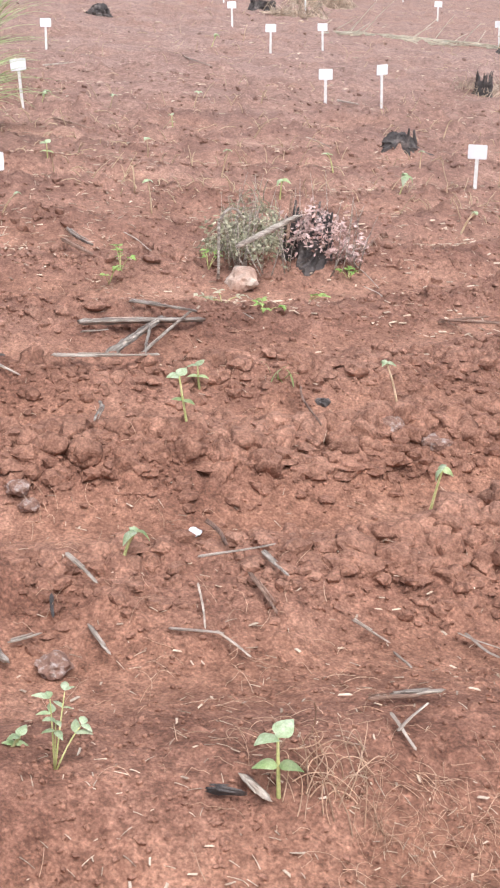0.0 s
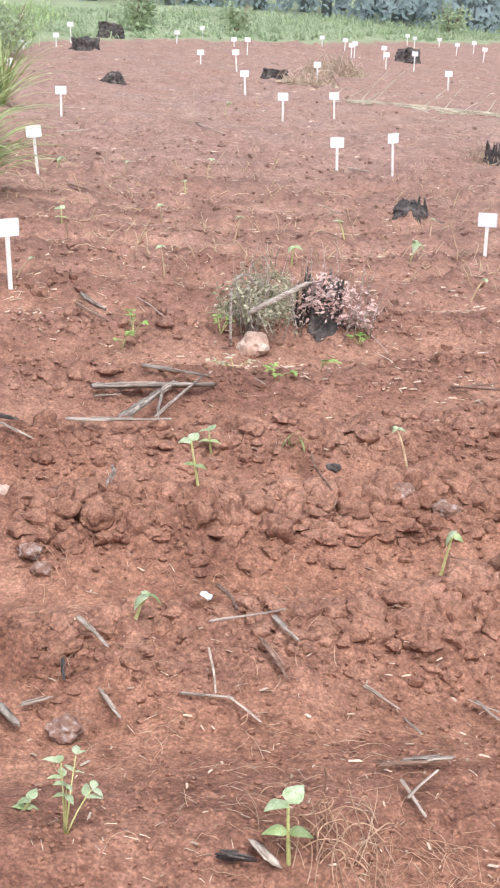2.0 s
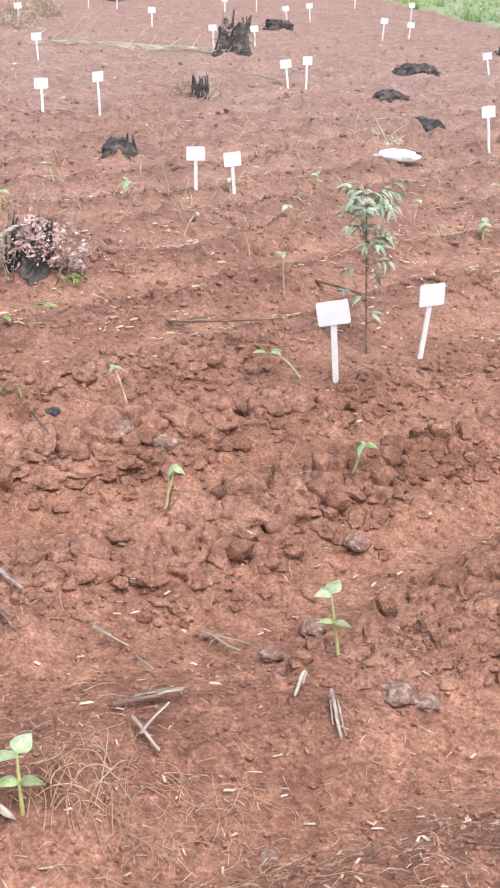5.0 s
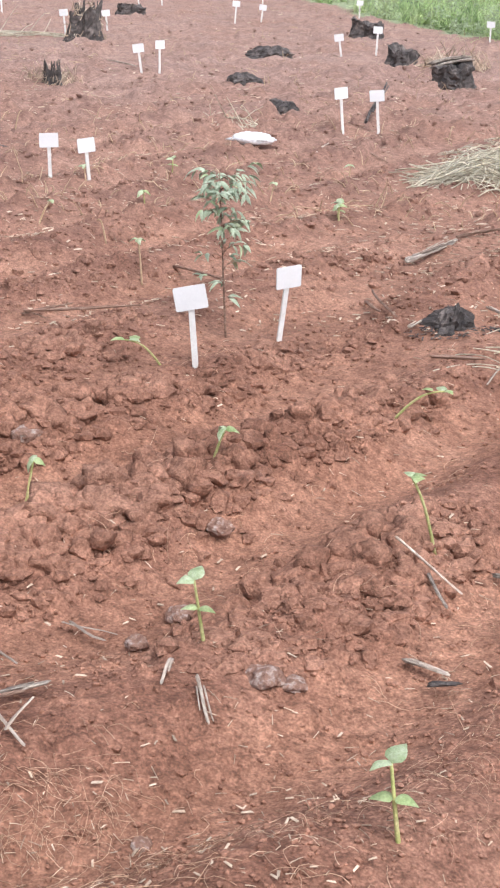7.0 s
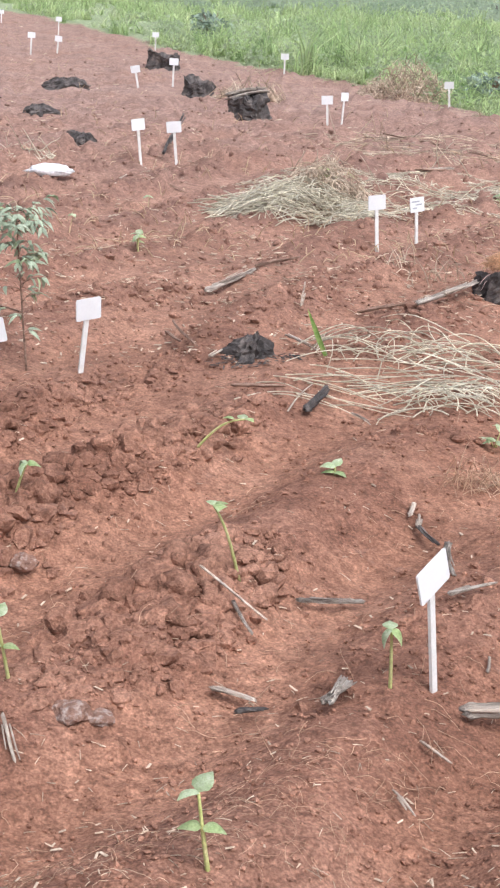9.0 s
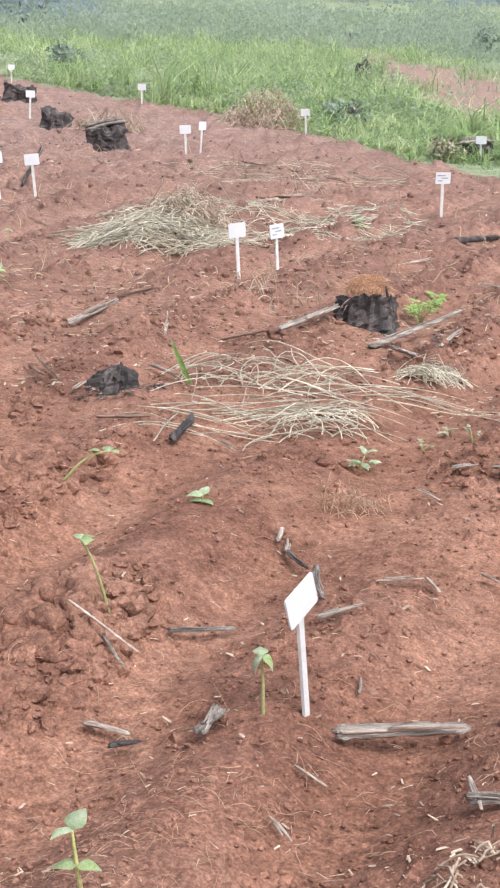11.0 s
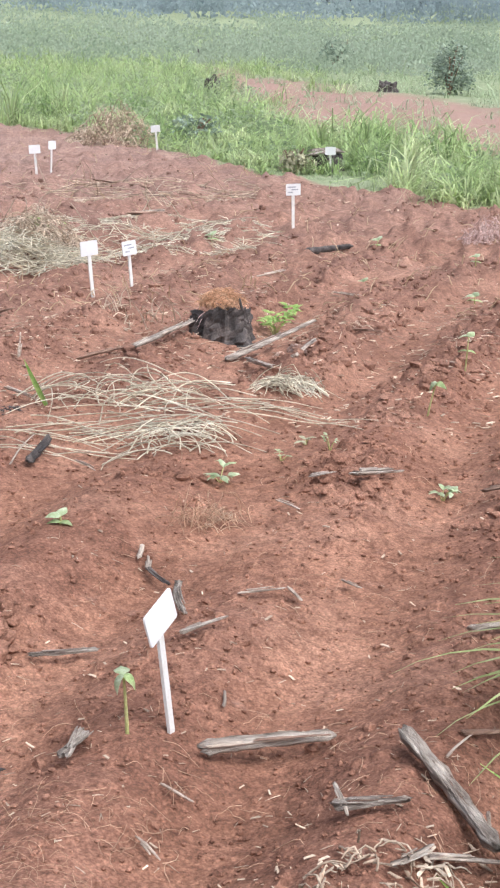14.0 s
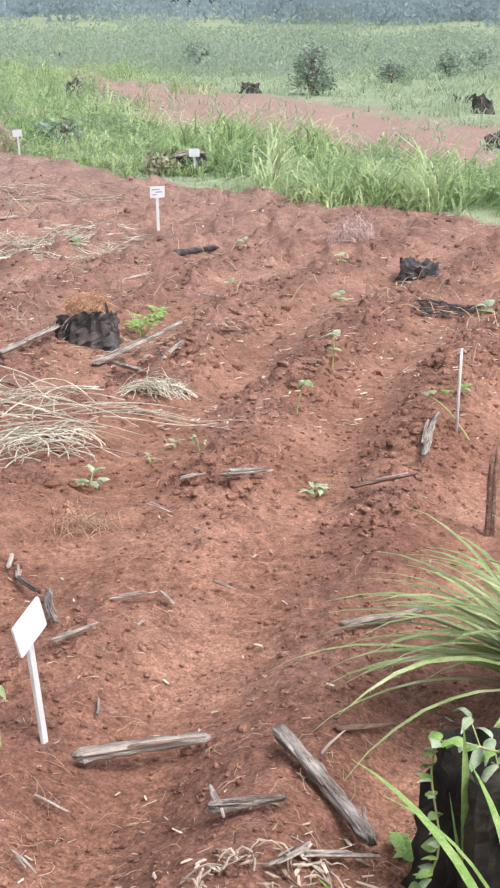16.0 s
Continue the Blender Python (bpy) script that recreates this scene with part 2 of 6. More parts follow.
def soil_material(name, sheet):
    m, nt, b = material(name, 0.95)
    b.inputs["Specular IOR Level"].default_value = 0.12
    co = nt.nodes.new("ShaderNodeNewGeometry").outputs["Position"]
    broad = ramp_node(nt, noise_node(nt, co, 1.6, 5.0, 0.65), ((0.3, SOIL_DARK), (0.5, SOIL_MID), (0.72, SOIL_LIGHT)))
    mid = ramp_node(nt, noise_node(nt, co, 26.0, 5.0, 0.75), ((0.3, (0.60, 0.58, 0.58)), (0.7, (1.36, 1.38, 1.39))))
    grain = noise_node(nt, co, 170.0, 2.0, 0.55)
    shade = ramp_node(nt, grain, ((0.3, (0.72,) * 3), (0.5, (1.0,) * 3), (0.7, (1.28,) * 3)))
    mottle = ramp_node(nt, noise_node(nt, co, 6.0, 6.0, 0.75), ((0.32, (0.76, 0.74, 0.74)), (0.68, (1.2, 1.21, 1.21))))
    mid = mix_node(nt, 1.0, mid, mottle, "MULTIPLY")
    col = mix_node(nt, 1.0, mix_node(nt, 1.0, broad, mid, "MULTIPLY"), shade, "MULTIPLY")
    # single crumbs differ in tone
    crumb = put_node(nt, "ShaderNodeTexVoronoi", Scale=190.0)
    bent = nt.nodes.new("ShaderNodeVectorMath")
    bent.operation = "MULTIPLY_ADD"
    wave = put_node(nt, "ShaderNodeTexNoise", Scale=45.0, Detail=3.0)
    nt.links.new(co, wave.inputs["Vector"])
    nt.links.new(wave.outputs[1], bent.inputs[0])
    bent.inputs[1].default_value = (0.007,) * 3
    nt.links.new(co, bent.inputs[2])
    nt.links.new(bent.outputs[0], crumb.inputs["Vector"])
    tone = nt.nodes.new("ShaderNodeSeparateColor")
    nt.links.new(crumb.outputs["Color"], tone.inputs[0])
    col = mix_node(nt, 1.0, col, ramp_node(nt, tone.outputs[0], ((0.0, (0.84, 0.82, 0.82)), (0.6, (1.0,) * 3), (1.0, (1.2, 1.2, 1.2))) if sheet else ((0.0, (0.93, 0.92, 0.92)), (1.0, (1.08, 1.08, 1.08)))), "MULTIPLY")
    # thin ash on parts of it
    ash = ramp_node(nt, noise_node(nt, co, 3.7, 6.0, 0.7), ((0.64, (0, 0, 0)), (0.76, (0.3,) * 3)))
    col = mix_node(nt, ash, col, (0.36, 0.27, 0.235))
    # distance haze painted into the soil of the burnt far rows, thicker in patches
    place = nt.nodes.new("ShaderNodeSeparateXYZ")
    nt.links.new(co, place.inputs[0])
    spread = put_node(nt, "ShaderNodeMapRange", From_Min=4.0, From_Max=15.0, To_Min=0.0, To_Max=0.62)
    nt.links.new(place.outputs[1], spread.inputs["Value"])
    patchy_haze = nt.nodes.new("ShaderNodeMath")
    patchy_haze.operation = "MULTIPLY"
    nt.links.new(spread.outputs[0], patchy_haze.inputs[0])
    nt.links.new(ramp_node(nt, noise_node(nt, co, 1.1, 7.0, 0.7), ((0.25, (0.45,) * 3), (0.6, (1.0,) * 3))), patchy_haze.inputs[1])
    col = mix_node(nt, patchy_haze.outputs[0], col, mix_node(nt, 1.0, mix_node(nt, 1.0, shade, mid, "MULTIPLY"), (0.345, 0.255, 0.222), "MULTIPLY"))
    if sheet:
        cover = nt.nodes.new("ShaderNodeAttribute")
        cover.attribute_name = "cover"
        litter = ramp_node(nt, noise_node(nt, co, 2.5, 6.0, 0.75), ((0.35, (0.24, 0.28, 0.15)), (0.55, (0.31, 0.35, 0.21)), (0.7, (0.39, 0.38, 0.26))))
        # trodden furrows drier and paler than turned soil, with ridge shade painted in
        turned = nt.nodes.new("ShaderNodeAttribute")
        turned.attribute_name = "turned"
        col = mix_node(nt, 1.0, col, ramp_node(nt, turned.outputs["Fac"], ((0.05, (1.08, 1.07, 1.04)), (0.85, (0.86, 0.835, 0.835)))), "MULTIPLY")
        bare = nt.nodes.new("ShaderNodeAttribute")
        bare.attribute_name = "track"
        col = mix_node(nt, bare.outputs["Fac"], col, mix_node(nt, 1.0, shade, (0.40, 0.265, 0.21), "MULTIPLY"))
        col = mix_node(nt, cover.outputs["Fac"], col, litter)
    else:
        rnd = nt.nodes.new("ShaderNodeObjectInfo").outputs["Random"]
        col = mix_node(nt, 1.0, col, ramp_node(nt, rnd, ((0.0, (0.9,) * 3), (1.0, (1.1,) * 3))), "MULTIPLY")
    nt.links.new(col, b.inputs["Base Color"])
    lump = ramp_node(nt, crumb.outputs["Distance"], ((0.0, (1.0,) * 3), (0.75, (0.0,) * 3)))
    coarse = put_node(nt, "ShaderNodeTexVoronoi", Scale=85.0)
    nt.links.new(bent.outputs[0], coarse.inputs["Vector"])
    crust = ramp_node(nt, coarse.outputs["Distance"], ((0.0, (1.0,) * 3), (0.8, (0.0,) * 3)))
    both = mix_node(nt, 0.5, mix_node(nt, 0.4, grain, noise_node(nt, co, 60.0, 6.0, 0.7)), mix_node(nt, 0.5, lump, crust))
    bump_node(nt, b, both, 0.8, 0.0075)
    # shade painted between crumbs: hollows darkened in the colour, tops lightened
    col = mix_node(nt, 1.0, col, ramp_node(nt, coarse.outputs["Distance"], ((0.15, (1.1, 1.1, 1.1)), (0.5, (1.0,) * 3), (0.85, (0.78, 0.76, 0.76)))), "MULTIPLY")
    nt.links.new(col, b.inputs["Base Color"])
    return m


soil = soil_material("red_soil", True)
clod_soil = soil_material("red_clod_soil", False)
white_board = grainy("white_board", (0.70, 0.68, 0.67), (0.74, 0.72, 0.71), (0.78, 0.77, 0.76), 9, 120, 0.5, 0.05, single=0.05, depth=0.12)
stake_wood = grainy("white_lath", (0.62, 0.58, 0.53), (0.70, 0.67, 0.63), (0.77, 0.74, 0.71), 14, 160, 0.7, 0.15, depth=0.35)
faded_ink = grainy("faded_ink", (0.30, 0.30, 0.32), (0.36, 0.36, 0.38), (0.42, 0.42, 0.42), 40, 200, 0.7, 0.05)
leaf_green = grainy("seedling_leaf", (0.25, 0.35, 0.13), (0.37, 0.46, 0.21), (0.50, 0.57, 0.32), 40, 300, 0.5, 0.15, single=0.25, through_light=0.3)
leaf_pale = grainy("pale_leaf", (0.30, 0.39, 0.19), (0.44, 0.52, 0.31), (0.62, 0.66, 0.48), 40, 300, 0.5, 0.15, single=0.2, through_light=0.3)
leaf_bright = grainy("bright_weed_leaf", (0.19, 0.33, 0.07), (0.30, 0.44, 0.12), (0.45, 0.55, 0.20), 40, 300, 0.5, 0.15, island=0.25, through_light=0.3)
stem_green = grainy("seedling_stem", (0.34, 0.37, 0.12), (0.46, 0.45, 0.18), (0.56, 0.50, 0.26), 30, 200, 0.6, 0.1, single=0.2)
stem_dry = grainy("withered_stem", (0.40, 0.28, 0.16), (0.52, 0.38, 0.24), (0.62, 0.47, 0.32), 30, 200, 0.8, 0.2, single=0.2)
grey_wood = grainy("grey_wood", (0.13, 0.095, 0.075), (0.41, 0.34, 0.28), (0.70, 0.62, 0.53), 75, 240, 0.9, 1.0, single=0.2, fibre=True)
brown_wood = grainy("brown_wood", (0.15, 0.09, 0.065), (0.29, 0.18, 0.13), (0.46, 0.32, 0.24), 55, 190, 0.9, 1.0, single=0.25, fibre=True)
pale_wood = grainy("pale_wood", (0.27, 0.20, 0.155), (0.46, 0.375, 0.30), (0.68, 0.60, 0.51), 70, 220, 0.85, 0.6, single=0.25, fibre=True)
char = grainy("charred_wood", (0.038, 0.032, 0.030), (0.085, 0.072, 0.066), (0.20, 0.165, 0.145), 14, 90, 0.8, 0.9)
# darker variant of the char, for the tall near stump
dark_char = grainy("dark_charred_wood", (0.014, 0.013, 0.010), (0.034, 0.029, 0.022), (0.075, 0.065, 0.042), 11, 80, 0.85, 0.7)
straw_mat = grainy("dry_straw", (0.42, 0.36, 0.25), (0.62, 0.55, 0.41), (0.80, 0.74, 0.59), 6, 120, 0.75, 0.2, island=0.3)
litter_mat = grainy("pale_litter", (0.36, 0.25, 0.17), (0.52, 0.40, 0.29), (0.68, 0.56, 0.43), 6, 120, 0.85, 0.2, island=0.4)
root_mat_m = grainy("root_fibre", (0.40, 0.24, 0.15), (0.50, 0.32, 0.21), (0.60, 0.42, 0.29), 8, 120, 0.85, 0.2, island=0.3)
pink_dry = grainy("pink_dry_leaf", (0.46, 0.29, 0.24), (0.59, 0.41, 0.36), (0.72, 0.56, 0.50), 12, 120, 0.85, 0.2, island=0.3)
olive_dry = grainy("olive_dry_leaf", (0.23, 0.22, 0.13), (0.36, 0.34, 0.22), (0.52, 0.48, 0.34), 9, 120, 0.85, 0.2, island=0.35)
orange_fibre = grainy("orange_fibre", (0.48, 0.26, 0.14), (0.62, 0.36, 0.21), (0.74, 0.48, 0.31), 12, 120, 0.85, 0.2, island=0.3)
grass_blade = grainy("long_grass", (0.25, 0.36, 0.14), (0.46, 0.56, 0.26), (0.68, 0.72, 0.43), 1.1, 40, 0.5, 0.1, island=0.35, through_light=0.5)
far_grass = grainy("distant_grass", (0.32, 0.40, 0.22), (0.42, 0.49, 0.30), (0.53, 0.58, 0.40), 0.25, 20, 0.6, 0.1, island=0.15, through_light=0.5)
lemon_blade = grainy("broad_grass_blade", (0.24, 0.31, 0.10), (0.37, 0.43, 0.18), (0.55, 0.58, 0.33), 8, 180, 0.42, 0.15, single=0.3, through_light=0.3)
sapling_leaf = grainy("blue_green_leaf", (0.29, 0.35, 0.24), (0.39, 0.45, 0.32), (0.50, 0.55, 0.41), 25, 200, 0.5, 0.15, single=0.3, through_light=0.25)
bush_leaf = grainy("dark_bush_leaf", (0.21, 0.27, 0.20), (0.29, 0.35, 0.27), (0.38, 0.44, 0.34), 3, 60, 0.7, 0.1, island=0.4, through_light=0.2)
# distance haze is put into the blue-grey of woods and trunks
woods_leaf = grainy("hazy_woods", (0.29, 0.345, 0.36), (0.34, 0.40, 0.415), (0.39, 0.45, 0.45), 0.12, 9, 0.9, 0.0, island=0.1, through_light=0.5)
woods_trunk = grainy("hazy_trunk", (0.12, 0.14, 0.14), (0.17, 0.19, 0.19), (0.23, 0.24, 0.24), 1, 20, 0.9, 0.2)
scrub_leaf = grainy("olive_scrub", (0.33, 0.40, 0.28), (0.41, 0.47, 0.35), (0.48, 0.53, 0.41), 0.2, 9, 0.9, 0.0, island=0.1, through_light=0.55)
plastic = grainy("white_plastic", (0.66, 0.68, 0.70), (0.80, 0.80, 0.80), (0.88, 0.88, 0.87), 14, 60, 0.35, 0.3)
stone_m = grainy("dusty_stone", (0.36, 0.21, 0.15), (0.48, 0.33, 0.25), (0.62, 0.52, 0.43), 7, 90, 0.9, 0.5)
grey_stone = grainy("grey_stone", (0.20, 0.11, 0.08), (0.26, 0.147, 0.105), (0.46, 0.38, 0.33), 55, 180, 0.9, 0.6)


# ---- mesh tools ----
class Geo:
    """Gathers corners and faces of one mesh."""

    def __init__(self):
        self.v, self.f = [], []

    def tube(self, pts, radii, sides=5, cap=True):
        pts = [Vector(p) for p in pts]
        base = len(self.v)
        prev = None
        for i, p in enumerate(pts):
            d = (pts[min(i + 1, len(pts) - 1)] - pts[max(i - 1, 0)])
            d = d.normalized() if d.length > 1e-9 else Vector((0, 0, 1))
            if prev is None:
                prev = d.orthogonal().normalized()
            a = (prev - d * prev.dot(d))
            a = a.normalized() if a.length > 1e-6 else d.orthogonal().normalized()
            b = d.cross(a)
            prev = a
            r = radii[i]
            for k in range(sides):
                w = 2 * math.pi * k / sides
                rr = r[k] if isinstance(r, (list, tuple)) else r
                self.v.append(p + (a * math.cos(w) + b * math.sin(w)) * rr)
        for i in range(len(pts) - 1):
            for k in range(sides):
                q = base + i * sides
                self.f.append((q + k, q + (k + 1) % sides, q + sides + (k + 1) % sides, q + sides + k))
        if cap:
            self.f.append(tuple(base + k for k in reversed(range(sides))))
            q = base + (len(pts) - 1) * sides
            self.f.append(tuple(q + k for k in range(sides)))

    def blade(self, pts, widths, side, fold=0.0):
        """A ribbon along pts; side: its breadth's direction; fold: how deep its middle sags, by its width."""
        base = len(self.v)
        side = Vector(side).normalized()
        for i, p in enumerate(pts):
            p = Vector(p)
            d = Vector(pts[min(i + 1, len(pts) - 1)]) - Vector(pts[max(i - 1, 0)])
            n = side.cross(d)
            n = n.normalized() if n.length > 1e-9 else Vector((0, 0, 1))
            w = widths[i] * 0.5
            self.v += [p - side * w, p - n * (fold * w), p + side * w]
        for i in range(len(pts) - 1):
            q = base + 3 * i
            self.f += [(q, q + 1, q + 4, q + 3), (q + 1, q + 2, q + 5, q + 4)]

    def mesh(self, name, mat, smooth=True):
        me = bpy.data.meshes.new(name)
        me.from_pydata([tuple(p) for p in self.v], [], self.f)
        me.materials.append(mat)
        if smooth:
            me.polygons.foreach_set("use_smooth", [True] * len(me.polygons))
        me.update()
        return me


def part(name, geo, mat, parent, label="", smooth=True):
    me = geo if isinstance(geo, bpy.types.Mesh) else geo.mesh(name, mat, smooth)
    ob = new(name, me)
    ob.parent = parent
    if label:
        tagged(ob, label)
    return ob


def thing(name, at, label, category, group="", kind=""):
    ob = new(name)
    ob.matrix_world = at if isinstance(at, Matrix) else Matrix.Translation(at)
    ob.empty_display_size = 0.05
    return tagged(ob, label, category, group, kind)


def whole(name, geo, mat, at, label, category, group="", kind="", smooth=True):
    me = geo if isinstance(geo, bpy.types.Mesh) else geo.mesh(name, mat, smooth)
    ob = new(name, me)
    ob.matrix_world = at if isinstance(at, Matrix) else Matrix.Translation(at)
    return tagged(ob, label, category, group, kind)


def leaf_geo(length, width, droop=0.3, fold=0.25, cup=0.0, point=1.0):
    """A leaf from the origin along +x, facing up."""
    g = Geo()
    n = 6
    pts, ws = [], []
    for i in range(n + 1):
        s = i / n
        pts.append((length * (s - 0.12 * droop * s * s), 0, length * (-droop * s * s + cup * math.sin(math.pi * s))))
        ws.append(width * max(0.04, math.sin(math.pi * min(1, s ** (0.75 if point > 0.5 else 0.62)) * 0.97 + 0.03)))
    g.blade(pts, ws, (0, 1, 0), fold)
    return g


def aim(at, heading, rise, roll=0.0, size=1.0):
    """A pose at a point, with +x to heading (radians from +x) and upward by rise."""
    return Matrix.LocRotScale(Vector(at), Euler((roll, -rise, heading)), Vector((size,) * 3))


# ---- the ground, one sheet to the horizon ----
def build_ground():
    dense = np.radians(np.linspace(-12, 48.5, 640))
    coarse = np.radians(np.linspace(48.5, 348, 90))[1:-1]
    heads = np.concatenate([dense, coarse])
    dist = np.concatenate([[0.05, 0.4, 0.8, 1.2, 1.5], 1 / np.linspace(1 / 1.75, 1 / 44, 720), np.geomspace(46, 4000, 46)])
    d, a = np.meshgrid(dist, heads, indexing="ij")
    x, y = (d * np.sin(a)).ravel(), (d * np.cos(a)).ravel()
    z = relief(x, y)
    near = np.hypot(x, y) < 34
    z[near] += in_field(x[near], y[near]) * crumble(x[near], y[near])
    n, k = len(dist), len(heads)
    i, j = np.meshgrid(np.arange(n - 1), np.arange(k), indexing="ij")
    jn = (j + 1) % k
    faces = np.stack([i * k + j, i * k + jn, (i + 1) * k + jn, (i + 1) * k + j], -1).reshape(-1, 4)[:, ::-1]
    me = bpy.data.meshes.new("ground")
    me.vertices.add(n * k)
    me.vertices.foreach_set("co", np.stack([x, y, z], -1).ravel())
    me.loops.add(faces.size)
    me.loops.foreach_set("vertex_index", faces.ravel())
    me.polygons.add(len(faces))
    me.polygons.foreach_set("loop_start", np.arange(len(faces)) * 4)
    me.polygons.foreach_set("use_smooth", np.ones(len(faces), bool))
    me.update()
    me.validate()
    cover = np.clip(2 - 3 * in_field(x, y), 0, 1) * (1 - on_track(x, y))
    at = me.attributes.new("cover", "FLOAT", "POINT")
    at.data.foreach_set("value", cover.astype(np.float32))
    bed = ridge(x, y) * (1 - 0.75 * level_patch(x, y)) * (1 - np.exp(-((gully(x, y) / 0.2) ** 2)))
    # freshly dug soil together with the shade painted along the ridges
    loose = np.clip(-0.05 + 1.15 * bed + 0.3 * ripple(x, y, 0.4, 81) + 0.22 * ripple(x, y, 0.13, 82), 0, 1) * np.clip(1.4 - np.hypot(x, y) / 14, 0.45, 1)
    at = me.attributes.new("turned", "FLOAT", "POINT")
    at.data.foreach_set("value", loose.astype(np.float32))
    at = me.attributes.new("track", "FLOAT", "POINT")
    at.data.foreach_set("value", (0.55 * on_track(x, y)).astype(np.float32))
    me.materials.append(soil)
    return tagged(new("ground", me), "tilled red soil with low curving ridges", "ground", kind="structure")


def on_track(x, y):
    """1 on the bare red strip beyond the grass."""
    wob = 0.8 * ripple(x, y, 3.1, 71) + 0.3 * ripple(x, y, 0.9, 72)
    inner = 11.4 + 0.5 * np.clip(y - 17, 0, 200) + wob
    outer = 18.4 + 0.28 * (y - 19) + 1.5 * wob
    return np.clip((x - inner) / 0.8, 0, 1) * np.clip((outer - x) / 1.5, 0, 1)


ground = build_ground()


# ---- kinds of things ----
def facing(x, y):
    """Heading from a place towards the path where one stands."""
    return math.atan2(-y, -x)


def upright(x, y, dx, dy, h, z=None):
    """A pose at a place on the ground whose z axis leans to (dx, dy, h) and whose -y faces the onlooker."""
    up = Vector((dx, dy, h)).normalized()
    front = Vector((-x, -y, 0)).normalized()
    xa = (-front).cross(up).normalized()
    ya = up.cross(xa)
    m = Matrix((xa, ya, up)).transposed().to_4x4()
    m.translation = (x, y, ground_z(x, y) if z is None else z)
    return m


def rounded_plate(w, h, t, r=0.006):
    g = Geo()
    ring = []
    for cx, cz, a0 in ((w / 2 - r, h / 2 - r, 0), (-w / 2 + r, h / 2 - r, 90), (-w / 2 + r, -h / 2 + r, 180), (w / 2 - r, -h / 2 + r, 270)):
        for k in (0, 45, 90):
            a = radians(a0 + k)
            ring.append((cx + r * math.cos(a), cz + r * math.sin(a)))
    n = len(ring)
    for y in (-t / 2, t / 2):
        g.v += [Vector((x, y, z)) for x, z in ring]
    g.f.append(tuple(range(n)))
    g.f.append(tuple(reversed(range(n, 2 * n))))
    g.f += [(i, i + n, (i + 1) % n + n, (i + 1) % n) for i in range(n)]
    return g


def plant_sign(x, y, dx, dy, h, turn=0.0, tilt=0.0, w=0.107, ph=0.080, marks=False):
    """A small white board on a lath. turn: degrees by which it is turned away."""
    far = math.hypot(x, y)
    label = ("small white board on a lath, turned aside in the soil" if abs(turn) > 35 else
             "small white board with faint grey marks on a white lath" if marks else
             "small white blank board on a white lath in red soil")
    m = upright(x, y, dx, dy, h) @ pose(0, 0, 0, 0, 0, turn)
    length = math.sqrt(dx * dx + dy * dy + h * h)
    sign = thing("plant_sign", m, label, "sign", "plant labels in the field")
    wide = 0.02 if far < 12 else 0.022
    lath = Geo()
    lath.v += [Vector((sx * s, sy * 0.0035, z)) for z, s in ((-0.07, 0.002), (-0.03, wide / 2), (length - 0.012, wide / 2)) for sx, sy in ((-1, -1), (1, -1), (1, 1), (-1, 1))]
    for q in (0, 4):
        lath.f += [(q + k, q + (k + 1) % 4, q + 4 + (k + 1) % 4, q + 4 + k) for k in range(4)]
    lath.f += [(3, 2, 1, 0), (8, 9, 10, 11)]
    part("lath", lath, stake_wood, sign, smooth=False)
    plate = part("board", rounded_plate(w, ph, 0.004), white_board, sign, smooth=False)
    plate.matrix_basis = Matrix.Translation((0, -0.006, length - ph / 2 - 0.004)) @ pose(0, 0, 0, random.uniform(-4, 4), tilt, 0)
    if marks:
        for k, (mx, mz, mw) in enumerate(((-0.012, 0.018, 0.06), (0.01, 0.0, 0.05), (-0.02, -0.018, 0.035))):
            bar = part("marking", rounded_plate(mw, 0.008, 0.001, 0.003), faded_ink, plate, smooth=False)
            bar.matrix_basis = Matrix.Translation((mx, -0.0028, mz))
    return sign


LEAVES = {}


def leaf_mesh(kind, mat):
    """Shared leaf meshes, about one metre long."""
    if (kind, mat.name) not in LEAVES:
        length, width, droop, fold, cup, point = {
            "seed": (1, 0.82, 0.28, 0.3, 0.05, 0), "true": (1, 0.85, 0.22, 0.3, 0.08, 0), "droopy": (1, 0.75, 0.5, 0.45, 0.1, 0),
            "lance": (1, 0.34, 0.5, 0.5, 0.05, 1), "weed": (1, 0.5, 0.3, 0.4, 0.05, 1)}[kind]
        LEAVES[kind, mat.name] = leaf_geo(length, width, droop, fold, cup, point).mesh("leaf", mat)
    return LEAVES[kind, mat.name]


def add_leaf(parent, kind, mat, at, heading, rise, size, roll=0.0, label=""):
    ob = part("leaf", leaf_mesh(kind, mat), mat, parent, label)
    ob.matrix_basis = aim(at, heading, rise, roll, size)
    return ob


def bow(p0, p1, n, sag, side=0.0):
    """n+1 points from p0 to p1, bowed up by sag and sidewards by side."""
    p0, p1 = Vector(p0), Vector(p1)
    d = p1 - p0
    across = Vector((-d.y, d.x, 0))
    across = across.normalized() if across.length > 1e-6 else Vector((1, 0, 0))
    return [p0 + d * (i / n) + (Vector((0, 0, sag)) + across * side) * math.sin(math.pi * i / n) for i in range(n + 1)]


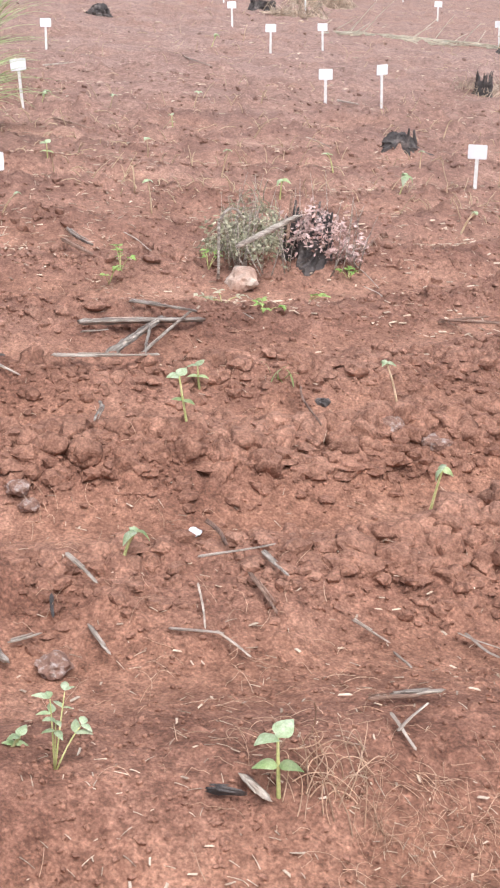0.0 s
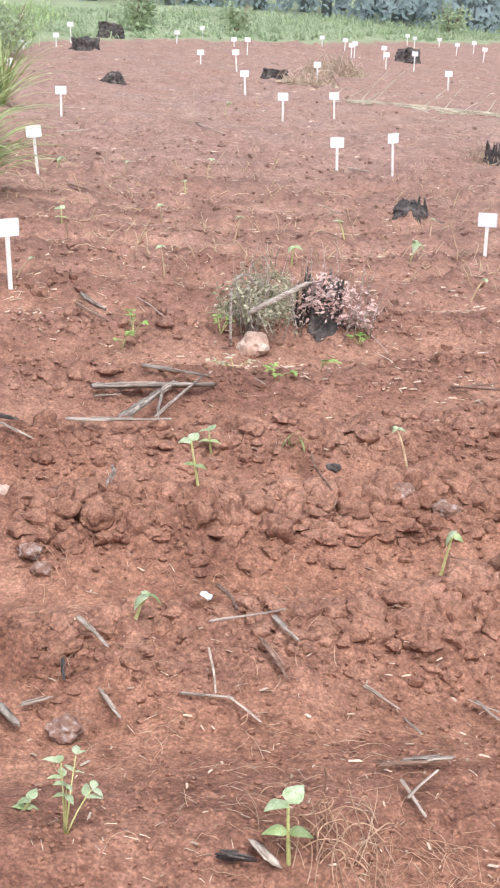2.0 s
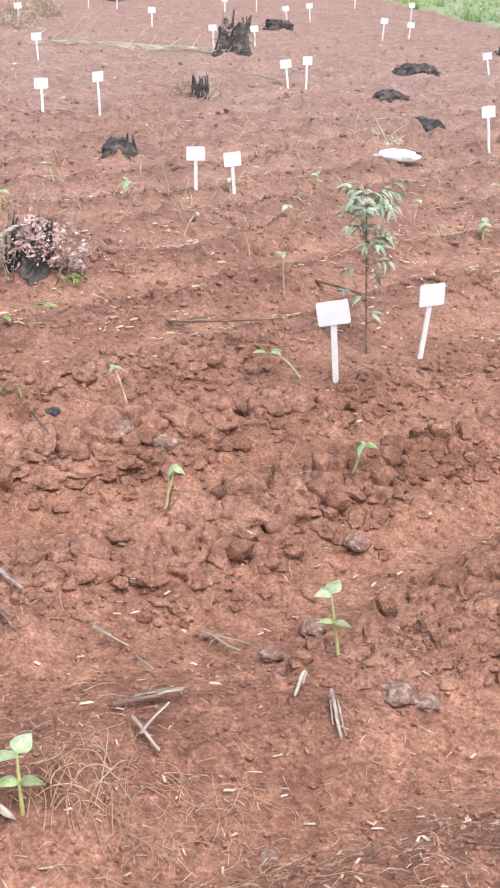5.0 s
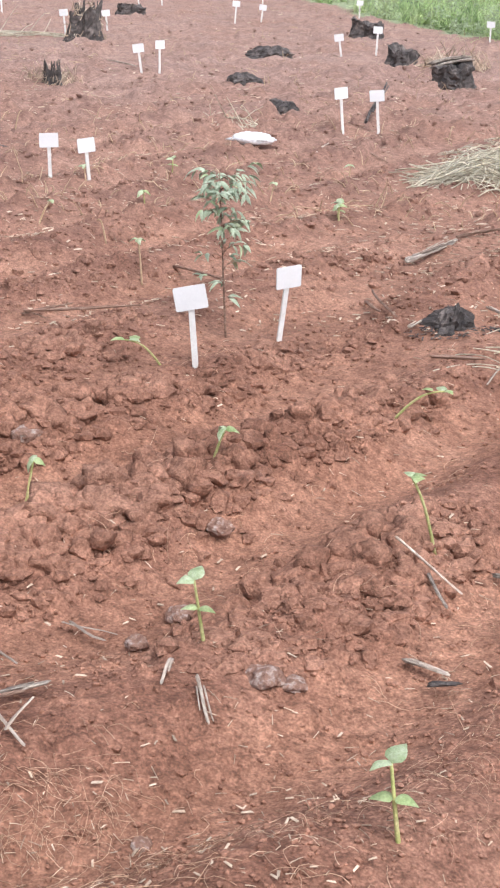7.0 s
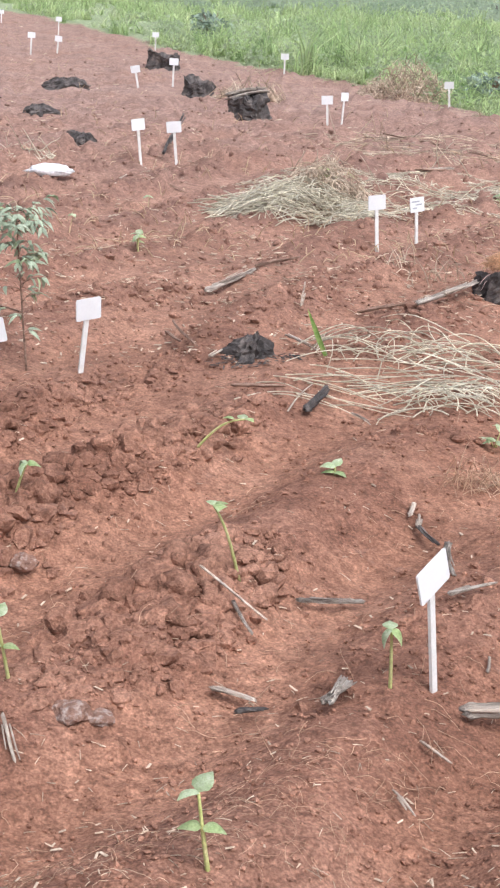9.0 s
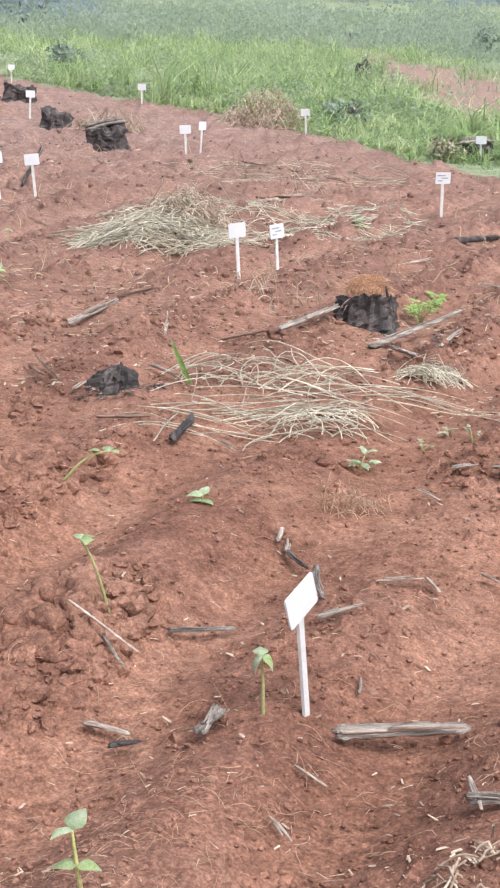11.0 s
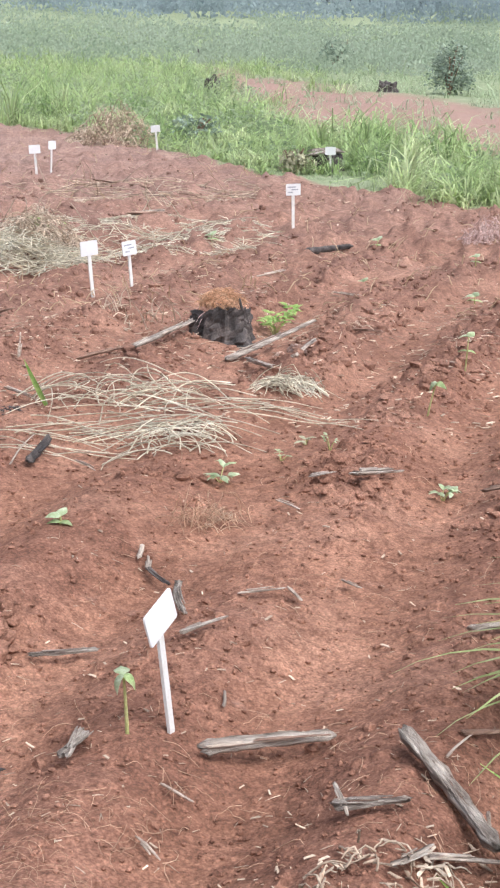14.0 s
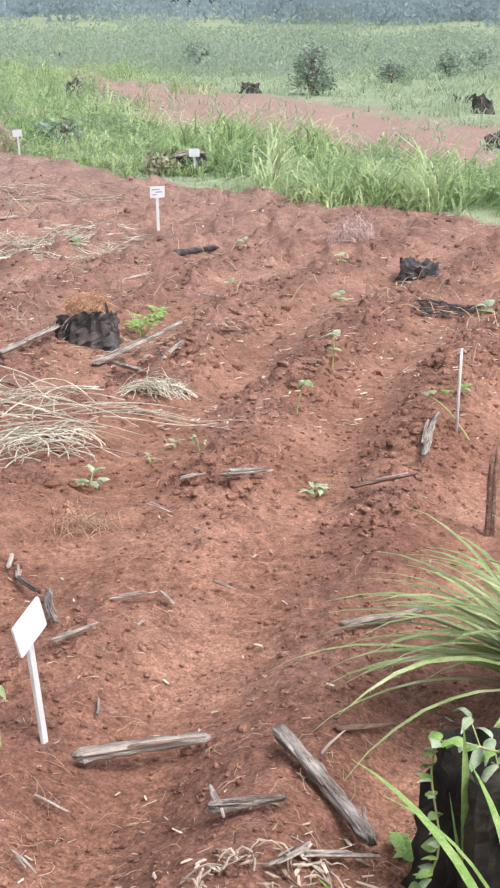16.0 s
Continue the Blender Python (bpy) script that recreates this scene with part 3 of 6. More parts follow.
def seedling(x, y, dx, dy, h, style="open", leaf=0.05, thick=0.004):
    """A young plant whose tip stands at (dx, dy, h) from its foot."""
    z = ground_z(x, y)
    dry = style in ("withered", "dead")
    labels = {"open": "green seedling with open leaves on a pale stem", "droop": "lanky seedling with folded pale leaves drooping from its tip",
              "withered": "withered lanky seedling with a curled small pale head", "dead": "dead bent seedling stem, dry and brown",
              "fallen": "seedling with a long stem lying over the soil"}
    s = thing("seedling", (x, y, z), labels[style], "seedling", "seedlings in the rows")
    tip = Vector((dx, dy, max(h, 0.012)))
    sag = {"open": 0.0, "droop": 0.012, "withered": 0.02, "dead": 0.05, "fallen": 0.03}[style]
    pts = bow((0, 0, -0.02), tip, 8, sag, random.uniform(-0.012, 0.012))
    g = Geo()
    g.tube(pts, [thick * (1.15 - 0.5 * i / 8) for i in range(9)], 6)
    part("stem", g, stem_dry if dry else stem_green, s)
    if style == "dead":
        return s
    leaf *= 0.95
    a0 = random.uniform(0, 6.28)
    view = facing(x, y)
    if style == "open":
        for k in range(2):
            add_leaf(s, "true", leaf_pale, tip, math.atan2(y, x) + (1.9 if k else -0.5) + random.uniform(-0.3, 0.3), 0.15 if k else 0.6, leaf * random.uniform(0.85, 1.05), random.uniform(-0.3, 0.3))
            low = pts[5]
            add_leaf(s, "seed", leaf_green, low, view + (1.2 if k else -1.7) + random.uniform(-0.3, 0.3), 0.15, leaf * 0.85)
    elif style == "droop":
        for k in range(3):
            add_leaf(s, "droopy", (leaf_pale, leaf_green, leaf_pale)[k], tip, view + k * 2.1 - 0.7 + random.uniform(-0.3, 0.3), random.uniform(-0.5, 0.3), leaf * random.uniform(0.65, 0.95), random.uniform(-0.5, 0.5))
    elif style == "fallen":
        for k in range(3):
            add_leaf(s, "seed", leaf_pale if k == 1 else leaf_green, tip - Vector((dx, dy, 0)) * 0.12 * k, a0 + k * 2.1, 0.3, leaf * random.uniform(0.7, 1.0))
    else:
        for k in range(3):
            add_leaf(s, "droopy", leaf_pale, tip, a0 + k * 2.1, 0.2, leaf * random.uniform(0.6, 0.9), random.uniform(-0.5, 0.5))
    return s


def weed(x, y, spread, tall, n, mat=None, kind="weed", label="low green weed with small leaves on bare soil", leaf=0.03):
    z = ground_z(x, y)
    w = thing("weed", (x, y, z), label, "weed")
    mat = mat or leaf_bright
    for k in range(max(3, n // 4)):
        a = random.uniform(0, 6.28)
        r = spread * random.uniform(0.3, 1)
        end = Vector((r * math.cos(a), r * math.sin(a), tall * random.uniform(0.5, 1)))
        pts = bow((0, 0, -0.01), end, 4, 0.01)
        g = Geo()
        g.tube(pts, [0.002, 0.002, 0.0018, 0.0015, 0.001], 4)
        part("stem", g, stem_green, w)
        for q in range(4):
            at = pts[4 - q // 2] + Vector((0, 0, 0.002))
            add_leaf(w, kind, mat, at, a + (q % 2 * 2 - 1) * 1.1 * random.uniform(0.3, 1.3), random.uniform(0.0, 0.7), leaf * random.uniform(0.7, 1.2), random.uniform(-0.4, 0.4))
    return w


def woody(pts, r0, r1, rough=0.25, sides=8, squash=1.0):
    """A knotted, tapered piece of wood along pts."""
    g = Geo()
    pts = [Vector(p) for p in pts]
    pts = [pts[0] + (pts[0] - pts[1]).normalized() * r0 * 0.7, *pts, pts[-1] + (pts[-1] - pts[-2]).normalized() * r1 * 1.2]
    n = len(pts) - 1
    radii = []
    flute = [1 + rough * random.uniform(-1.3, 1.3) for _ in range(sides)]
    for i in range(n + 1):
        r = (r0 + (r1 - r0) * i / n) * (1 + 0.25 * rough * random.uniform(-1, 1)) * (0.45 if i in (0, n) else 1)
        radii.append([r * (f + 0.35 * rough * random.uniform(-1, 1)) for f in flute])
    g.tube(pts, radii, sides)
    # torn ends
    d0, d1 = (Vector(pts[0]) - Vector(pts[1])).normalized(), (Vector(pts[-1]) - Vector(pts[-2])).normalized()
    for k in range(sides):
        g.v[k] = g.v[k] + d0 * r0 * random.uniform(-0.6, 1.4)
        g.v[n * sides + k] = g.v[n * sides + k] + d1 * r1 * random.uniform(-0.6, 1.4)
    if squash != 1.0:
        for i in range(n + 1):
            for k in range(sides):
                v = g.v[i * sides + k]
                v.z = pts[i].z + (v.z - pts[i].z) * squash
    return g


def stick(x1, y1, x2, y2, r, mat, name="stick", label="grey weathered stick lying on red soil", lift1=0.0, lift2=0.0, taper=0.6, crook=0.03, flat=0.8):
    """A piece of wood lying from one place to another; lifts raise its ends."""
    d = Vector((x2 - x1, y2 - y1, 0))
    n = max(4, min(16, int(d.length / 0.025)))
    if r > 0.012:
        r *= 0.84
    if r > 0.015:
        crook = min(crook, 0.016)
    o = Vector((x1, y1, ground_z(x1, y1)))
    pts = []
    ph = random.uniform(0, 6)
    zs = [ground_z(x1 + d.x * i / n, y1 + d.y * i / n) for i in range(n + 1)]
    lo, hi = zs[0], zs[-1]
    base = max(z - (lo + (hi - lo) * i / n) for i, z in enumerate(zs)) * 0.9
    base += 0.006 + 0.022 * float(cloddiness(np.array([x1 + d.x / 2]), np.array([y1 + d.y / 2]))[0])
    for i in range(n + 1):
        s = i / n
        z = lo + (hi - lo) * s + base + r * flat + lift1 * (1 - s) + lift2 * s + 0.008
        pts.append(Vector((d.length * s, crook * d.length * math.sin(3.1 * s + ph), z - o.z)))
    flat_piece = mat in (pale_wood,) or name == "bark_piece"
    slim = 0.62 if 0.005 < r < 0.015 else 0.8
    g = woody(pts, r * slim, r * taper * slim, 0.55 if r > 0.01 else 0.3, 9, 0.45 if flat_piece else 0.85)
    # slivers split off along the grain
    split = r > 0.012 and mat in (grey_wood, brown_wood)
    strips = []
    for _ in range(7 if split else 3 if r > 0.011 else 2 if r > 0.006 else 0):
        i0 = random.randrange(0, max(1, n // 2))
        i1 = min(n, i0 + max(2, int(n * random.uniform(0.35, 0.8))))
        sway, rise = random.uniform(-0.9, 0.9) * r, random.uniform(0.1, 0.6) * r
        line = [p + Vector((0, sway * (1 + 0.4 * k / (i1 - i0)), rise)) for k, p in enumerate(pts[i0:i1 + 1])]
        sliver = woody(line, r * 0.34, r * 0.14, 0.5, 6, 0.7)
        if split and len(strips) < 4:
            strips.append(sliver)
            continue
        base_v = len(g.v)
        g.v += sliver.v
        g.f += [tuple(k + base_v for k in f) for f in sliver.f]
    wood = whole(name, g, mat, Matrix.Translation(o) @ Matrix.Rotation(math.atan2(d.y, d.x), 4, "Z"), label, "stick" if name == "stick" else name.split("_")[-1], "sticks and wood on the field")
    for k, sliver in enumerate(strips):
        part("splinter", sliver, pale_wood if k % 2 else brown_wood, wood)
    return wood


def stump(x, y, r, h, label, jag=0.3, hollow=True, mat=None, spikes=0, name="charred_stump", squash=1.0, dome=False, swell=0.35):
    """A burnt stump with an uneven broken rim and root swell."""
    z = ground_z(x, y)
    s = thing(name, pose(x, y, z, 0, 0, random.uniform(0, 360)), label, "stump", "stumps in the field")
    g = Geo()
    sides, rings = 40, 12
    lob = [1 + 0.14 * math.sin(3 * a + 1) + 0.1 * math.sin(5 * a) + random.uniform(-0.05, 0.05) for a in (2 * math.pi * k / sides for k in range(sides))]
    ph = [random.uniform(0, 6.28) for _ in range(4)]
    rim = [1 + jag * (0.5 * math.sin(2 * math.pi * k / sides + ph[0]) + 0.35 * math.sin(4 * math.pi * k / sides + ph[1]) + 0.3 * math.sin(10 * math.pi * k / sides + ph[2]) + random.uniform(-0.3, 0.3)) for k in range(sides)]
    for i in range(rings):
        s_ = i / (rings - 1)
        for k in range(sides):
            a = 2 * math.pi * k / sides
            n1 = noise.noise(Vector((math.cos(a) * 3 + x, math.sin(a) * 3 + y, s_ * 1.5))) * 0.2 + noise.noise(Vector((math.cos(a) * 7 + x, math.sin(a) * 7, s_ * 6 + y))) * 0.11 + noise.noise(Vector((math.cos(a) * 16 + x, math.sin(a) * 16, s_ * 11 + y))) * 0.07
            rr = r * (lob[k] * (1 + swell * (1 - s_) ** 3)) * (1 + n1 * (2.6 if dome else 1.2)) * (math.sqrt(1 - (0.93 * s_) ** 2.6) if dome else 1)
            g.v.append(Vector((rr * math.cos(a), rr * math.sin(a) * squash, -0.04 + (h * (1 + (rim[k] - 1) * (0.35 if dome else 1)) * (1 + (0.5 * n1 if dome else 0)) + 0.04) * s_)))
    for k in range(sides):
        a = 2 * math.pi * k / sides
        inset = 0.28 if dome else 0.6
        g.v.append(Vector((r * inset * lob[k] * math.cos(a), r * inset * lob[k] * math.sin(a) * squash, h * (1.0 + 0.25 * noise.noise(Vector((k * 0.7, x, y))) if dome else 0.72 * rim[k] if hollow else rim[k] * 1.02))))
    for i in range(rings):
        for k in range(sides):
            q = i * sides
            g.f.append((q + k, q + (k + 1) % sides, q + sides + (k + 1) % sides, q + sides + k))
    g.f.append(tuple((rings) * sides + k for k in range(sides)))
    part("trunk", g, mat or char, s, smooth=False)
    for k in range(spikes):
        a = random.uniform(0, 6.28)
        rr = r * random.uniform(0.5, 0.95)
        p = Vector((rr * math.cos(a), rr * math.sin(a), h * 0.5))
        q = p + Vector((random.uniform(-0.3, 0.3) * r, random.uniform(-0.3, 0.3) * r, h * random.uniform(0.6, 1.1)))
        part("splinter", woody(bow(p, q, 4, 0, 0.01), r * 0.14, r * 0.03), mat or char, s)
    return s


def strands(n, spot, length, radius, lie, rng, bend=0.35, height=0.0, heading=None, spread=3.14, sides=3, lift=0.0, segs=5):
    """Many thin stems: spot() gives a place, lie the share that lies flat. Heights come from the ground."""
    g = Geo()
    for _ in range(n):
        x, y, top = spot()
        a = (rng.uniform(0, 6.283) if heading is None else heading + rng.uniform(-spread, spread))
        l = length * rng.uniform(0.4, 1.25)
        up = 0.0 if rng.random() < lie else rng.uniform(0.2, 0.9)
        k = segs
        kink = rng.uniform(-bend, bend)
        pts = []
        px, py = x - math.cos(a) * l / 2, y - math.sin(a) * l / 2
        z0 = top * rng.random() + radius * 1.5 + lift
        tall = rng.uniform(0.3, 1.3)
        for i in range(k + 1):
            s = i / k
            pts.append(Vector((px, py, ground_z(px, py) + z0 + math.sin(math.pi * s) * height * (rng.uniform(0.4, 1.0) if k < 6 else tall) + up * l * s)))
            px += math.cos(a) * l / k * (1 if up == 0 else 0.6)
            py += math.sin(a) * l / k * (1 if up == 0 else 0.6)
            a += kink * 2 / k + rng.uniform(-bend, bend) * (0.3 if k < 6 else 0.1)
        g.tube(pts, [radius * (1 - 0.5 * i / k) for i in range(k + 1)], sides, False)
    return g


def disc(cx, cy, rx, ry, top, rng, turn=0.0):
    """A chooser of places in an oval, higher in its middle."""
    c, s = math.cos(turn), math.sin(turn)

    def spot():
        while True:
            u, v = rng.uniform(-1, 1), rng.uniform(-1, 1)
            if u * u + v * v < 1:
                q = 1 - u * u - v * v
                return cx + c * u * rx - s * v * ry, cy + s * u * rx + c * v * ry, top * q
    return spot


def straw_heap(x, y, rx, ry, top, n, length, label, mat=None, turn=0.0, name="straw_heap", radius=0.0028, lie=0.85, bend=0.35, height=0.02, heading=None, spread=3.14):
    rng = random.Random(int(x * 971 + y * 577))
    g = strands(n, disc(x, y, rx, ry, top, rng, turn), length, radius, lie, rng, bend, height, heading, spread, segs=9 if name in ("loose_straw", "root_mat") and y < 7 else 5)
    return whole(name, g, mat or straw_mat, (0, 0, 0), label, "straw" if "straw" in name else "plant litter", kind="stuff")


def grass_clump(x, y, n, length, width, label, name="grass_clump", tall=1.0, mat=None, lean=(0, 0), category="grass clump", z=None, droop=1.0, steep_from=45, steep_to=86):
    """A tussock of long arching blades, each a part."""
    at = (x, y, ground_z(x, y) if z is None else z)
    c = thing(name, at, label, category)
    random.seed(int(x * 1000 + y * 37) + n)
    for k in range(n):
        a = 2 * math.pi * (k + random.random()) / n
        l = length * random.uniform(0.6, 1.1)
        steep = radians(random.uniform(steep_from, steep_to))
        dirh = Vector((math.cos(a) + lean[0], math.sin(a) + lean[1], 0))
        dirh = dirh.normalized()
        pts, ws = [], []
        p = Vector((random.uniform(-0.04, 0.04), random.uniform(-0.04, 0.04), 0))
        ang = steep
        m = 9
        for i in range(m + 1):
            pts.append(p.copy())
            ws.append(width * max(0.04, min(1, 0.5 + 2.2 * i / m) * (1 - (i / m) ** 2.2)))
            p = p + (dirh * math.cos(ang) + Vector((0, 0, tall * math.sin(ang)))) * (l / m)
            ang -= droop * random.uniform(0.10, 0.19) * (0.6 + i / m)
        g = Geo()
        g.blade(pts, ws, (-dirh.y, dirh.x, random.uniform(-0.25, 0.25)), 0.35)
        part("blade", g, mat or lemon_blade, c)
    return c


def meadow(name, label, mat, keep, box, clumps, blades, length, width, seed, scale_far=0.0):
    """Thick long grass in tussocks over an area."""
    rng = np.random.default_rng(seed)
    cx, cy = rng.uniform(box[0], box[1], clumps * 6), rng.uniform(box[2], box[3], clumps * 6)
    ok = keep(cx, cy) > rng.random(len(cx))
    cx, cy = cx[ok][:clumps], cy[ok][:clumps]
    n = len(cx)
    size = (0.5 + 0.45 * ripple(cx, cy, 1.3, seed + 1) + 0.35 * ripple(cx, cy, 0.5, seed + 2) + 0.5 * rng.random(n))[:, None]
    size = np.clip(size, 0.3, 1.5)
    a = rng.uniform(0, 6.283, (n, blades))
    r0 = rng.uniform(0, 0.16, (n, blades)) * size
    bx, by = cx[:, None] + np.cos(a * 3) * r0, cy[:, None] + np.sin(a * 3) * r0
    l = length * size * rng.uniform(0.5, 1.1, (n, blades)) * (1 + scale_far * np.hypot(cx, cy)[:, None])
    w = width * rng.uniform(0.6, 1.2, (n, blades)) * (1 + scale_far * np.hypot(cx, cy)[:, None])
    st = np.radians(rng.uniform(22, 80, (n, blades)))
    z0 = relief(bx.ravel(), by.ravel()).reshape(bx.shape) - 0.02
    verts = []
    hx, hz = np.zeros_like(l), np.zeros_like(l)
    ang = st.copy()
    segs = 3
    bendy = rng.uniform(0.7, 2.0, (n, blades))
    for i in range(segs + 1):
        px, py, pz = bx + np.cos(a) * hx, by + np.sin(a) * hx, z0 + hz
        ww = w * 0.5 * (1 - (i / segs) ** 2 * 0.92)
        verts += [np.stack([px - np.sin(a) * ww, py + np.cos(a) * ww, pz], -1), np.stack([px + np.sin(a) * ww, py - np.cos(a) * ww, pz], -1)]
        hx, hz = hx + np.cos(ang) * l / segs, hz + np.sin(ang) * l / segs
        ang = ang - bendy * (0.5 + i / 2)
    v = np.stack(verts, 2).reshape(-1, 3)
    per = 2 * (segs + 1)
    q = (np.arange(n * blades) * per)[:, None, None]
    quad = np.array([[2 * i, 2 * i + 1, 2 * i + 3, 2 * i + 2] for i in range(segs)])[None]
    f = (q + quad).reshape(-1, 4)
    me = bpy.data.meshes.new(name)
    me.from_pydata(v.tolist(), [], f.tolist())
    me.materials.append(mat)
    me.polygons.foreach_set("use_smooth", np.ones(len(f), bool))
    return tagged(new(name, me), label, "grass", kind="stuff")


def leafy_cloud(g, centre, rx, rz, n, size, rng, outward=False):
    """Small leaf clumps scattered through an uneven crown."""
    c = Vector(centre)
    for _ in range(n):
        while True:
            u = Vector((rng.uniform(-1, 1), rng.uniform(-1, 1), rng.uniform(-1, 1)))
            if 0.25 < u.length < 1:
                break
        u *= 1 + 0.25 * math.sin(5 * u.x + 3 * u.z) + rng.uniform(-0.1, 0.15)
        p = c + Vector((u.x * rx, u.y * rx, u.z * rz))
        a = Vector((rng.gauss(0, 1), rng.gauss(0, 1), rng.gauss(0, 0.6))).normalized()
        b = a.cross(Vector((rng.gauss(0, 1), rng.gauss(0, 1), rng.gauss(0, 1)))).normalized()
        if outward:
            face = Vector((-c.x, -c.y, 0)).normalized() + Vector((rng.gauss(0, 0.25), rng.gauss(0, 0.25), 0.3 + rng.gauss(0, 0.2)))
            a = face.cross(a).normalized()
            b = face.cross(a).normalized()
        s = size * rng.uniform(0.5, 1.2)
        q = len(g.v)
        g.v += [p - a * s, p - b * s * 0.45, p + a * s * 1.1, p + b * s * 0.45]
        g.f.append((q, q + 1, q + 2, q + 3))


def shrub(x, y, w, h, label, mat=None, n=500, leaf=0.07, name="shrub"):
    rng = random.Random(int(x * 31 + y * 77))
    z = ground_z(x, y)
    s = thing(name, (x, y, z), label, "shrub")
    for k in range(6):
        a = rng.uniform(0, 6.28)
        end = Vector((math.cos(a) * w * 0.3, math.sin(a) * w * 0.3, h * rng.uniform(0.6, 0.9)))
        part("stem", woody(bow((0, 0, -0.05), end, 5, 0.05), 0.02, 0.006, 0.2, 5), brown_wood, s)
    g = Geo()
    leafy_cloud(g, (0, 0, h * 0.42), w * 0.42, h * 0.42, int(n * 0.55), leaf, rng)
    for k in range(5):
        a = rng.uniform(0, 6.28)
        leafy_cloud(g, (math.cos(a) * w * 0.25, math.sin(a) * w * 0.25, h * rng.uniform(0.25, 0.8)), w * 0.24, h * 0.22, n // 10, leaf, rng)
    part("foliage", g, mat or bush_leaf, s)
    return s


def chips(n, spot, size, rng):
    """Flat splinters and flakes lying about."""
    g = Geo()
    for _ in range(n):
        x, y, top = spot()
        l, w = size * rng.uniform(0.5, 1.8), size * rng.uniform(0.12, 0.35)
        a, tip = rng.uniform(0, 6.283), rng.uniform(-0.35, 0.35)
        c, q = math.cos(a), math.sin(a)
        z = ground_z(x, y) + top * rng.random() + size * 0.12 + 0.004
        k = len(g.v)
        for hx, hy in ((-1, -1), (rng.uniform(0.4, 1.2), -rng.uniform(0.3, 1)), (1, rng.uniform(0.2, 1)), (-rng.uniform(0.5, 1), 1)):
            for t in (0, w * 0.5):
                g.v.append(Vector((x + l * hx * c - w * hy * q, y + l * hx * q + w * hy * c, z + l * hx * tip * 0.4 + t)))
        g.f += [(k, k + 2, k + 3, k + 1), (k + 2, k + 4, k + 5, k + 3), (k + 4, k + 6, k + 7, k + 5), (k + 6, k, k + 1, k + 7), (k + 1, k + 3, k + 5, k + 7), (k, k + 6, k + 4, k + 2)]
    return g


def chip_patch(x, y, rx, ry, top, n, size, mat, name, label):
    rng = random.Random(int(x * 771 + y * 377))
    return whole(name, chips(n, disc(x, y, rx, ry, top, rng), size, rng), mat, (0, 0, 0), label, "debris", kind="stuff", smooth=False)


# ---- beyond the field: grass, bare track, woods ----
BROKEN = (9.031, 12.601)  # the broken stump stands clear of the grass


def strip_grass(x, y):
    return np.clip((in_field(x, y) < 0.6) * (1 - on_track(x, y)) * (x > 0) * (np.hypot(x, y) < 60), 0, 1) * (x < 12 + 0.6 * np.clip(y - 14, 0, 60)) * (np.hypot(x - BROKEN[0] + 0.5, y - BROKEN[1] + 0.65) > 0.8)


def far_end_grass(x, y):
    return (y > 36.3 + 1.65 * x) * (1 - in_field(x, y)) * (y < 36 + 1.65 * x + 20)


def left_grass(x, y):
    return (x < -2.4 - 0.09 * y) * (y > 15) * (1 - in_field(x, y))


def outer_grass(x, y):
    return (x > 19.5 + 0.28 * (y - 19)) * np.clip(0.6 + 0.5 * ripple(x, y, 6.0, 90), 0.15, 1)


meadow("edge_grass", "bright green tussocks of long grass along the field's edge", grass_blade, strip_grass, (8.3, 12.6, 4, 20), 900, 34, 0.5, 0.014, 101)
meadow("grass_tussocks", "tall arching yellow-green grass tussocks at the field's edge", grass_blade, strip_grass, (8.5, 14, 4, 24), 190, 60, 0.92, 0.024, 107)
meadow("edge_fringe", "short pale grass fringing the bare soil", far_grass, lambda x, y: (in_field(x, y) < 0.5) * (1 - on_track(x, y)), (8.3, 11.2, 4, 20), 900, 16, 0.24, 0.010, 108)
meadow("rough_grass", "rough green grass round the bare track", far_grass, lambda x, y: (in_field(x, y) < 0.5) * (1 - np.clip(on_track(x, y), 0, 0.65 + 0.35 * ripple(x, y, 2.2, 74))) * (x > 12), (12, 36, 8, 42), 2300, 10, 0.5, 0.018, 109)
meadow("wide_grass", "bright green long grass beside the bare track", grass_blade, strip_grass, (8.3, 26, 20, 50), 1100, 24, 0.85, 0.018, 105)
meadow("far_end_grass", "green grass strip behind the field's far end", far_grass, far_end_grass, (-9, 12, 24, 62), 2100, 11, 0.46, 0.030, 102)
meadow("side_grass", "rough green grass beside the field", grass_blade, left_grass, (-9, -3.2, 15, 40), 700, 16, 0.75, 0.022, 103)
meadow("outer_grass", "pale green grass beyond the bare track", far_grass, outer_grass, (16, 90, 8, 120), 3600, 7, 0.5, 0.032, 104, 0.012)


def leafy_strip():
    """Broad-leaved weeds in low mounds among the long grass."""
    rng = random.Random(61)
    g = Geo()
    made = 0
    while made < 150:
        x, y = rng.uniform(8.4, 20), rng.uniform(5, 30)
        if strip_grass(np.array([x]), np.array([y]))[0] < 0.5:
            continue
        made += 1
        w = rng.uniform(0.15, 0.42)
        leafy_cloud(g, (x, y, ground_z(x, y) + w * 0.5), w, w * rng.uniform(0.5, 0.9), 120, 0.022 + 0.0006 * y, rng)
    whole("leafy_weeds", g, far_grass, (0, 0, 0), "dull green broad-leaved weeds among long grass", "weeds", kind="stuff")


leafy_strip()


